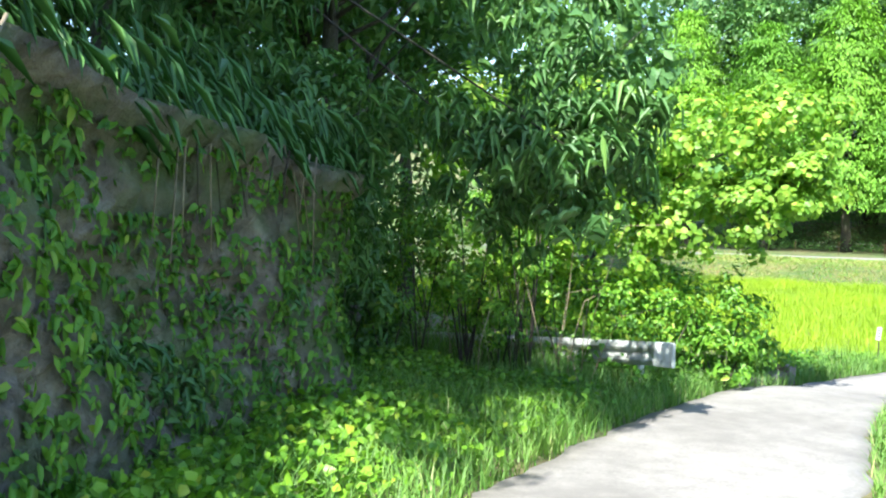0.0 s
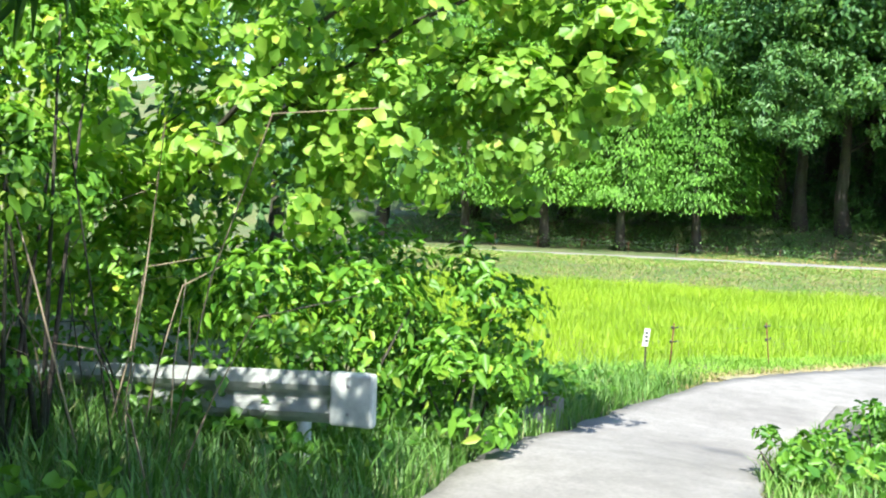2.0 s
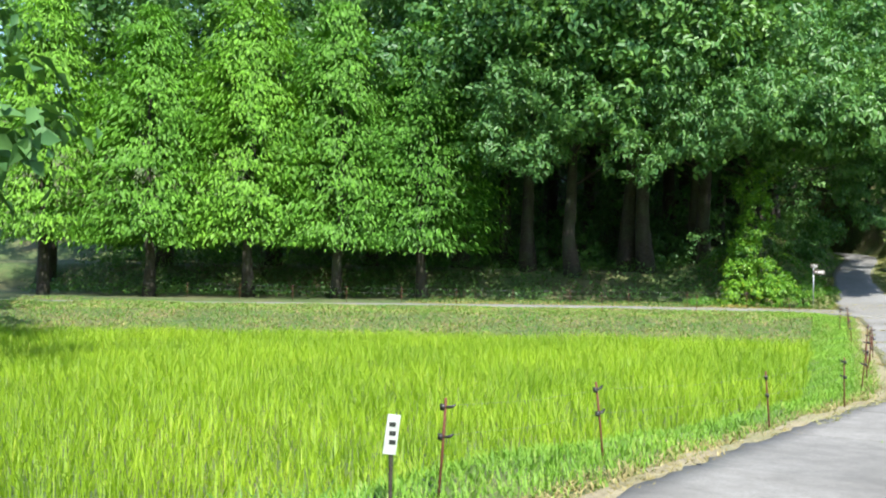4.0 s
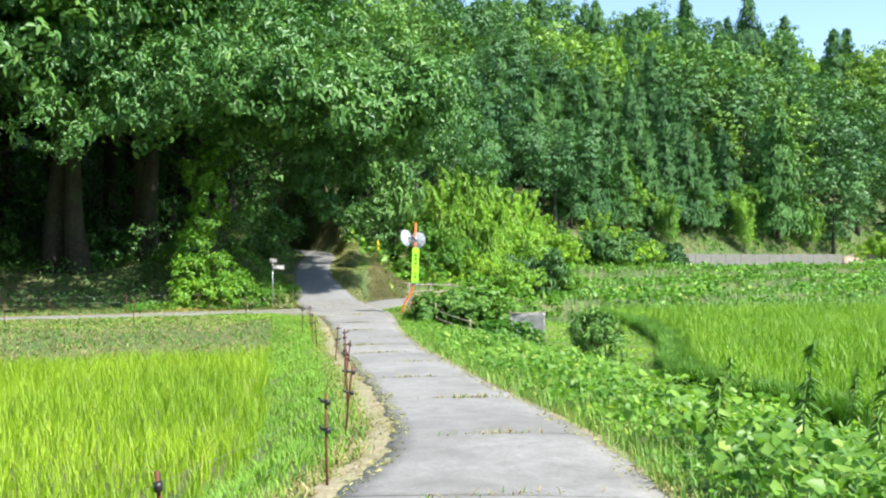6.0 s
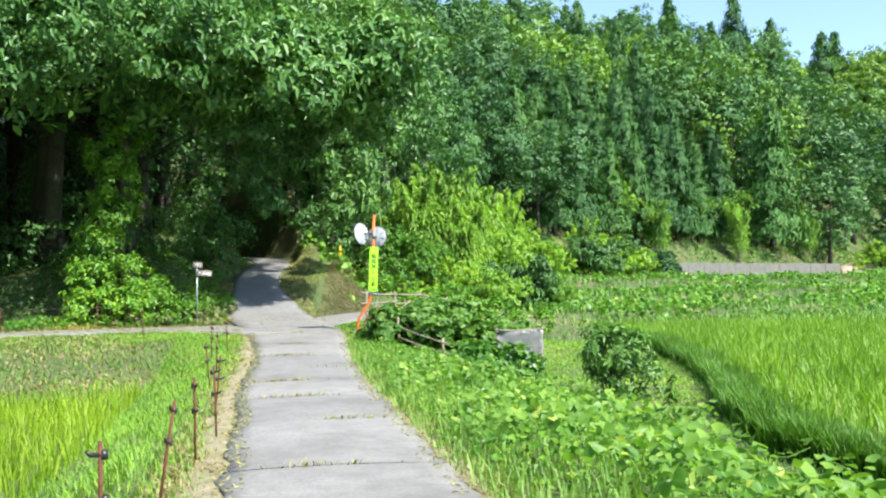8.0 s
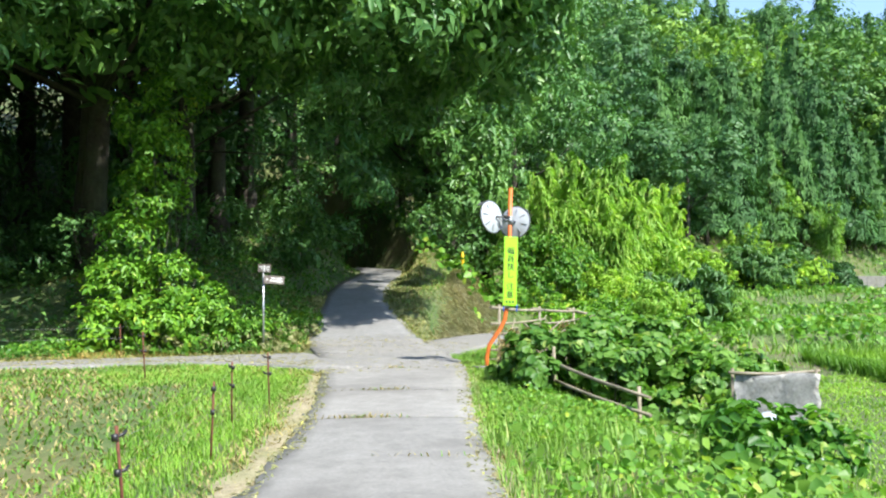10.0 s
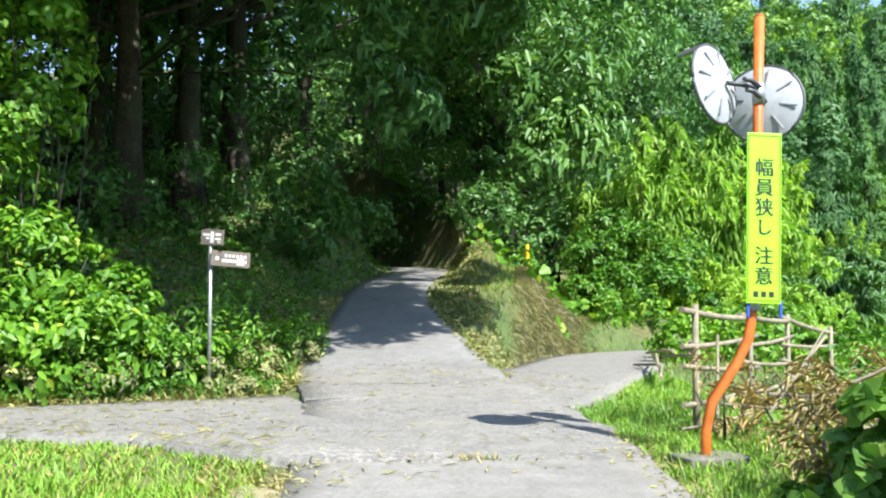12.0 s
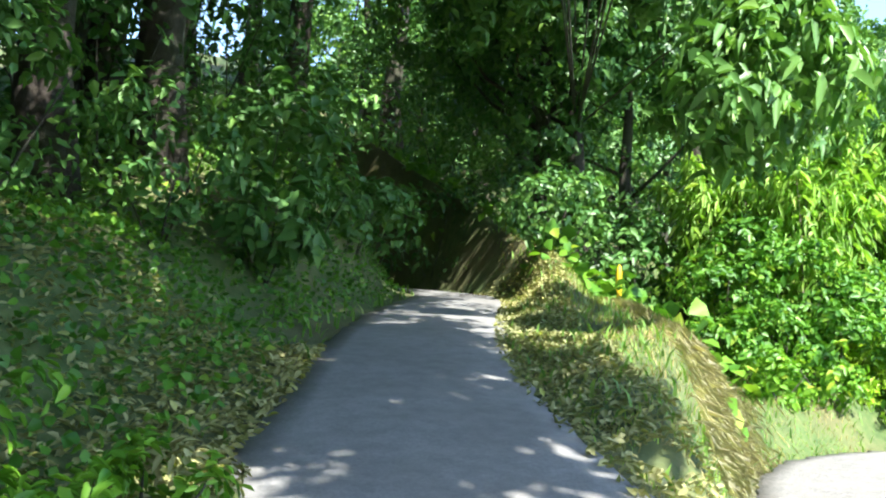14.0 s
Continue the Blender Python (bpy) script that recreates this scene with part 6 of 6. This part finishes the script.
for j in range(26):
    q = int(fr.integers(12, n - 60))
    a = Vector((*(fl[q, :2] + out_dir[q] * 0.25), fl[q, 2] + 2.3))
    side_way = Vector((*tang[q], 0)) * fr.uniform(-0.4, 0.4)
    part("root", tube_bm([a, a + side_way * 0.6 + Vector((0, 0, -0.25)), a + side_way + Vector((0, 0, -fr.uniform(0.5, 1.1)))], [0.012, 0.009, 0.004], 5), roots, "", M_BARK if j % 2 else M_BAMBOO_POLE)
# moss and creepers over the face
k = fr.integers(0, n * 23, 15000)
base_p = np.concatenate(rows[:23])[k]
nn = np.column_stack([out_dir[k % n], np.full(len(k), 0.35)]) + fr.normal(size=(len(k), 3)) * 0.35
keep = lumps(base_p[:, 0] + base_p[:, 1], base_p[:, 2] * 2, 0.8, 3) > -0.6
v, f = oval_leaf_arrays(base_p[keep] + nn[keep] * 0.05, nn[keep], fr.uniform(0.05, 0.12, int(keep.sum())), 0.55, 0.1, 0.4, None, fr)
tagged(new("face_creepers", mesh_from("face_creepers", v, f, M_SHRUB)), "small creepers and ferns growing on the rock face", "creepers", kind="stuff")

bush("lip_shrubs", [(fl[q, 0] - 0.35 * out_dir[q, 0] + 0.2 * math.sin(q), fl[q, 1] - 0.35 * out_dir[q, 1], 0.25 + 0.2 * math.sin(0.7 * q), 0.55, 22) for q in range(18, n - 20, 7)],
     0.1, 24, M_BROAD, "shaded shrubs leaning over the top of the rock face", "shrub", 31, 0.4, 0.5)
bush("parapet_weeds", [(1.75, -1.7, 0.15, 0.38, 18), (1.95, -0.7, 0.25, 0.42, 20), (1.35, -2.3, 0.15, 0.33, 16), (1.95, 0.3, 0.2, 0.4, 18), (1.3, -1.25, 0.05, 0.2, 10)], 0.08, 22, M_SHRUB, "leafy weeds growing round the culvert parapet", "weeds", 32)
# Boughs added above the view to shade the left of the wood road.
bush("corner_canopy", [(9.2 + 1.35 * i + 0.4 * math.sin(3 * j), 38.9 + 1.6 * j + 0.3 * math.sin(2 * i), 8.2 + 0.9 * math.sin(1.7 * i + 2.3 * j), 1.35, 34) for i in range(4) for j in range(4)],
     0.26, 30, M_BROAD, "leafy boughs added overhead to shade the mouth of the woods", "tree branches", 36, 0.5, 0.4, (9.2, 49.2, 8.0))
# boughs that reach out over the track and the field's edge
bush("field_edge_boughs", [(-4.2 + 0.72 * k, 38.7 + 0.9 * math.sin(2.1 * k), 7.3 + 1.0 * math.sin(1.3 * k) + 0.9 * (k % 3), 1.35, 28) for k in range(18)],
     0.22, 28, M_BROAD, "leafy boughs reaching out over the track beside the field", "tree branches", 33, 0.45, 0.45, (2.6, 46.0, 8.0))
# tall rank weeds at the corner below the guidepost
bush("corner_thicket", [(10.0, 41.7, 0.4, 0.55, 26), (10.8, 42.3, 0.45, 0.6, 28), (11.3, 42.9, 0.4, 0.55, 26), (11.8, 43.7, 0.35, 0.5, 24), (12.1, 44.6, 0.25, 0.42, 20), (9.2, 41.4, 0.35, 0.55, 26), (10.4, 43.2, 0.6, 0.7, 28), (11.0, 44.4, 0.5, 0.7, 26)],
     0.085, 26, M_SHRUB, "rank mixed weeds at the sunny corner of the woods", "weeds", 34, 0.45)
bush("withered_weeds", [(10.4, 41.7, 0.2, 0.4, 14), (11.2, 42.5, 0.2, 0.4, 14), (11.9, 43.5, 0.15, 0.4, 14), (9.5, 41.1, 0.2, 0.4, 14), (8.4, 40.9, 0.15, 0.4, 12), (12.3, 44.9, 0.12, 0.35, 12), (11.5, 42.0, 0.05, 0.3, 12), (11.0, 41.6, 0.08, 0.3, 12)],
     0.085, 34, M_PALE_LITTER, "dry yellowed stalks and leaves at the road corner", "weeds", 35, 0.4, 0.2)

# long dry grass hanging down the embankment beside the wood road
hr2 = np.random.default_rng(606)
yy = hr2.uniform(44.0, 61, 16000)
drop = hr2.uniform(-0.15, 1.0, len(yy)) + np.abs(hr2.normal(size=len(yy))) * 0.55
xx = 15.3 + np.clip(yy - 43.8, 0, 20) * 0.39 + drop
p = on_ground(np.column_stack([xx, yy])) + [0.06, -0.02, 0.05]
k = nearest("branch", xx, yy)[0] > 0.1
p, m = p[k], int(k.sum())
v, f = leaf_arrays(p, np.array([0.8, -0.3, 0.8]) + hr2.normal(size=(m, 3)) * 0.5, hr2.uniform(0.15, 0.42, m), 0.045, 0.04, 0.15, np.repeat([[0.75, -0.35, -0.75]], m, 0) + hr2.normal(size=(m, 3)) * 0.25, hr2)
tagged(new("embankment_thatch", mesh_from("embankment_thatch", v, f, M_THATCH)), "long brown dead grass combed down the steep embankment", "grass", kind="stuff")

# closed canopy of woods behind the front trees, a leaf layer added for shade
WOODTOP = []
for i in range(11):
    for j in range(11):
        x, y = -27 + 3.7 * i + 1.2 * math.sin(3 * j + i), 48.5 + 4.0 * j + math.sin(2 * i + j)
        if abs(x - (14.2 + 0.33 * (y - 47))) > 2.0:
            WOODTOP.append((x, y, 8.6 + 1.3 * math.sin(1.9 * i + 2.7 * j), 2.7, 34))
bush("woodland_canopy", WOODTOP, 0.5, 24, M_BROAD, "extra leaf layer added as closed, shading canopy of the evergreen woods", "tree canopy", 29, 0.55, 0.3, (2.6, 48.0, 9.0))

# dark understorey at the front of the woods
bush("understorey", [(0.0, 48.0, 0.9, 1.2, 26), (2.4, 49.4, 0.8, 1.1, 24), (4.6, 48.4, 0.9, 1.2, 24), (-2.6, 48.6, 1.0, 1.3, 26), (10.4, 49.0, 1.1, 1.1, 26), (11.8, 52.0, 1.1, 1.1, 24), (6.4, 47.4, 1.0, 1.2, 26), (8.6, 46.0, 0.9, 1.1, 26)],
     0.15, 30, M_BROAD, "shaded evergreen undergrowth at the front of the woods", "undergrowth", 16)
bush("understorey", [(13.2, 53.2, 0.8, 0.8, 24), (14.2, 56.2, 0.9, 0.9, 26), (15.4, 58.8, 0.9, 0.9, 26), (16.4, 61.6, 1.0, 1.0, 26), (13.2, 54.5, 1.2, 1.2, 26), (14.2, 58.5, 1.3, 1.3, 26), (20.4, 60.0, 1.0, 1.2, 24), (21.6, 63.6, 1.4, 1.4, 30), (23.2, 62.4, 1.3, 1.4, 30), (24.4, 64.4, 2.2, 1.8, 36), (26.4, 65.6, 2.6, 2.0, 36), (22.8, 66.0, 3.6, 1.9, 36), (25.4, 67.5, 4.6, 2.2, 36), (15.8, 64.5, 1.5, 1.4, 26), (22.8, 70.5, 1.6, 1.6, 24), (18.2, 71.5, 1.6, 1.6, 24), (19.5, 68.5, 1.6, 1.9, 34), (20.4, 71.5, 2.4, 2.2, 34), (18.6, 74.0, 2.2, 2.2, 34), (16.0, 77.5, 2.2, 2.2, 34), (19.5, 78.0, 4.0, 2.6, 34), (14.6, 69.0, 1.4, 1.7, 28), (12.6, 73.5, 1.8, 2.0, 28)],
     0.24, 18, M_BROAD, "shaded evergreen bushes beside the wood road", "undergrowth", 17)
# boughs reaching over the mouth of the wood road
bush("woodland_thicket", [(-8 + 2.1 * k, 51.5 + 1.2 * math.sin(2.3 * k), 1.3 + 1.4 * (k % 3), 1.7, 30) for k in range(9)] + [(-26 + 3.1 * k, 47.0 + 1.5 * math.sin(1.7 * k), 1.2 + 1.2 * (k % 2), 1.8, 26) for k in range(6)] + [(-22 + 3.0 * k, 67 + 1.5 * math.sin(1.9 * k), 4.0 + 3.6 * (k % 3), 3.2, 110) for k in range(12)] + [(-10 + 2.5 * k, 61 + 1.3 * math.sin(2.1 * k), 8.0 + 2.6 * (k % 2), 2.7, 100) for k in range(9)] + [(-6 + 2.6 * k, 58 + math.sin(k), 1.8 + 1.8 * (k % 3), 2.3, 28) for k in range(8)] + [(10.8, 54.5, 3.0, 1.6, 26), (11.5, 57.5, 3.5, 1.8, 26), (9.5, 56, 5.5, 2.0, 26), (12.8, 61, 4.0, 2.0, 26)],
     0.26, 26, M_BROAD, "deep shaded evergreen thicket inside the woods", "thicket", 25, 0.5, 0.3)
bush("overhanging_boughs", [(13.5, 43.7, 4.0, 0.7, 26), (12.6, 43.2, 5.2, 0.9, 26), (14.4, 43.6, 5.6, 0.9, 26), (13.4, 42.4, 6.8, 1.1, 28), (12.2, 41.6, 6.4, 1.1, 28), (14.8, 42.2, 7.6, 1.1, 26), (13.2, 44.8, 7.6, 1.3, 28), (11.4, 43.0, 7.6, 1.2, 26), (15.6, 44.4, 8.2, 1.2, 26), (14.6, 46.4, 7.6, 1.3, 28), (16.4, 47.0, 7.8, 1.2, 26), (12.8, 47.5, 7.2, 1.3, 26)],
     0.2, 30, M_BROAD, "leafy boughs hanging over the mouth of the wood road", "tree branches", 18, 0.42, 0.5, (9.2, 49.2, 6.0))
bush("ridge_tree", [(15.5, 41.5, 8.3, 1.6, 32), (17.2, 42.4, 8.8, 1.7, 34), (16.0, 44.0, 9.3, 1.7, 34), (15.0, 46.4, 9.6, 1.6, 30), (16.6, 48.2, 9.6, 1.8, 32), (18.2, 50.0, 3.6, 0.9, 28), (18.8, 49.8, 5.0, 1.0, 30), (17.8, 50.4, 4.8, 0.8, 26), (19.4, 50.6, 6.6, 1.3, 30), (18.2, 51.6, 6.8, 1.3, 28), (20.4, 52.0, 5.4, 1.3, 28), (19.0, 53.0, 8.4, 1.6, 30), (17.2, 54.0, 8.0, 1.4, 26), (21.5, 54.5, 8.0, 1.7, 28)],
     0.26, 22, M_BROAD, "leafy tree leaning out from the embankment", "tree", 19, 0.42, 0.5, (22.8, 65.0, 8.0))
CANOPY = []
for k in range(16):
    for j in range(2):
        CANOPY.append((14.9 + 0.27 * k * 1.7 + 1.6 * j - (1.6 if k > 3 else 0) - 0.6 * (k % 2), 39.6 + 1.7 * k + 0.5 * math.sin(3 * j + k), 8.3 + 0.7 * math.sin(2 * j + 1.3 * k), 1.45, 30))
bush("road_canopy", CANOPY, 0.3, 34, M_BROAD, "closed leafy canopy over the wood road", "tree branches", 23, 0.5, 0.4, (22.8, 65.0, 8.0))
bush("climbing_shrub", [(22.6, 56.9, 0.7, 0.9, 32), (23.7, 56.4, 0.8, 1.0, 34), (24.9, 56.0, 0.9, 1.0, 34), (26.1, 55.6, 0.8, 1.0, 32), (23.2, 57.7, 1.9, 1.0, 34), (24.6, 57.3, 2.0, 1.1, 34), (26.1, 56.8, 1.8, 1.1, 32), (27.5, 55.8, 0.9, 1.0, 28), (24.2, 58.3, 2.8, 0.9, 28)],
     0.17, 30, M_SHRUB, "bright green shrub tangle at the foot of the bamboo", "shrub", 20)


# tall weeds standing up out of the kudzu
def tall_weed(x, y, h, seed):
    r = np.random.default_rng(seed)
    z = gz(x, y)
    ob = thing("tall_weed", "tall single-stemmed weed rising above the kudzu", "weed", group="tall roadside weeds")
    part("stem", tube_bm([(x, y, z - 0.05), (x + 0.03, y, z + h * 0.5), (x + 0.05 + 0.1 * h, y, z + h)], [0.010, 0.008, 0.004], 6), ob, "", M_GRASS)
    t = r.uniform(0.25, 1.0, 90)
    a = r.uniform(0, 2 * np.pi, 90)
    out = np.column_stack([np.cos(a), np.sin(a), 0.35 + 0 * a])
    p = np.column_stack([x + 0.03 + 0.1 * h * t ** 2, y + 0 * t, z + h * t]) + out * (0.09 * (1.25 - t))[:, None]
    v, f = oval_leaf_arrays(p, np.column_stack([0 * a, 0 * a, 1 + 0 * a]) + out * 0.4, r.uniform(0.09, 0.15, 90), 0.24, 0.05, 0.3, out, r)
    part("leaves", mesh_from("leaves", v, f, M_GRASS), ob)


for k, (x, y, h) in enumerate([(7.3, 10.5, 1.15), (7.9, 10.3, 1.2), (7.0, 11.2, 0.8), (9.4, 13.8, 0.95), (10.9, 15.2, 0.9), (11.6, 13.9, 1.1), (8.4, 9.2, 1.1), (12.3, 20.5, 0.9)]):
    tall_weed(x, y, h, 300 + k)


# single kudzu leaves on trailing runners beside the road
runner = thing("kudzu_runner", "trailing kudzu runners with large bright heart-shaped leaves", "kudzu")
kr = np.random.default_rng(401)
LEAVES = []
for k in range(5):
    v, f = round_leaf_arrays(np.zeros((1, 3)), np.array([[0.0, 0.0, 1.0]]), 0.11 + 0.012 * k, kr)
    LEAVES.append(mesh_from("leaf", v, f, M_KUDZU))
for k in range(14):
    x0, y0 = 6.4 + 0.42 * k, 9.2 + 0.85 * k
    a = kr.uniform(-0.5, 0.6)
    pts = []
    for j in range(7):
        px, py = x0 + 0.28 * j * math.cos(a), y0 + 0.28 * j * math.sin(a)
        pts.append((px, py, gz(px, py) + 0.34 + 0.12 * math.sin(1.1 * j + k)))
    part("stem", tube_bm(pts, [0.006] * 7, 5), runner, "", M_GRASS)
    for j in range(21):
        q = Vector(pts[j // 3]) + Vector(kr.normal(size=3) * [0.09, 0.09, 0.04]) + Vector((0, 0, 0.06))
        leaf = part("leaf", LEAVES[int(kr.integers(5))], runner)
        leaf.matrix_basis = pose(*q, kr.normal() * 22, kr.normal() * 22, kr.uniform(0, 360))

# ---- distance: retaining wall below the hill road ----
wall = thing("retaining_wall", "long low grey concrete retaining wall below the hill", "wall")
WL = [(62, 83.5), (72, 85.5), (82, 87.2), (93, 88.6)]
for (x0, y0), (x1, y1) in zip(WL, WL[1:]):
    n = 4
    for k in range(n):
        a, b = k / n, (k + 1) / n
        xa, ya, xb, yb = x0 + (x1 - x0) * a, y0 + (y1 - y0) * a, x0 + (x1 - x0) * b, y0 + (y1 - y0) * b
        L = math.hypot(xb - xa, yb - ya)
        m = Matrix.Translation(((xa + xb) / 2, (ya + yb) / 2, 2.45)) @ Matrix.Rotation(math.atan2(yb - ya, xb - xa), 4, "Z")
        bm = box_bm(L - 0.03, 0.35, 1.3, bevel=0.03)
        bmesh.ops.transform(bm, matrix=m, verts=bm.verts)
        part("panel", bm, wall, "", M_CONCRETE)

heap = thing("earth_heap", "low heap of bare pinkish earth beside the retaining wall", "earth")
bm = bmesh.new()
bmesh.ops.create_icosphere(bm, subdivisions=4, radius=1)
for v in bm.verts:
    v.co = Vector((v.co.x * 7, v.co.y * 3, v.co.z * 1.6 + 0.25 * noise.noise(v.co * 2.5)))
bmesh.ops.transform(bm, matrix=pose(100, 90.5, gz(100, 90.5), 0, 0, 20), verts=bm.verts)
part("mound", bm, heap, "", M_ROOD)

# cracked seams where the gravelled junction meets the old paving
seam = thing("road_seam", "dark irregular crack across the worn junction paving", "crack", kind="structure")
sm = np.random.default_rng(777)
for line in ([(11.9, 41.3), (12.7, 41.2), (13.6, 41.0), (14.6, 41.6)], [(11.0, 33.3), (11.7, 33.2), (12.4, 33.0)]):
    pts = []
    for (x0, y0), (x1, y1) in zip(line, line[1:]):
        n = max(3, int(math.hypot(x1 - x0, y1 - y0) / 0.07))
        pts += [(x0 + (x1 - x0) * j / n + sm.normal() * 0.018, y0 + (y1 - y0) * j / n + sm.normal() * 0.018) for j in range(n)]
    p = np.array(pts)
    zz = np.where(nearest("road", p[:, 0], p[:, 1])[0] < 0, nearest("road", p[:, 0], p[:, 1])[1], nearest("branch", p[:, 0], p[:, 1])[1]) + 0.032
    d = unit(np.gradient(p, axis=0))
    w = np.abs(sm.normal(size=len(p)))[:, None] * 0.007 + 0.003
    nrm = np.stack([-d[:, 1], d[:, 0]], 1) * w
    v = np.concatenate([np.column_stack([p - nrm, zz]), np.column_stack([p + nrm, zz])])
    i = np.arange(len(p) - 1)
    f = np.stack([i, i + 1, i + 1 + len(p), i + len(p)], 1)
    part("crack", mesh_from("crack", v, f, M_BARK), seam)
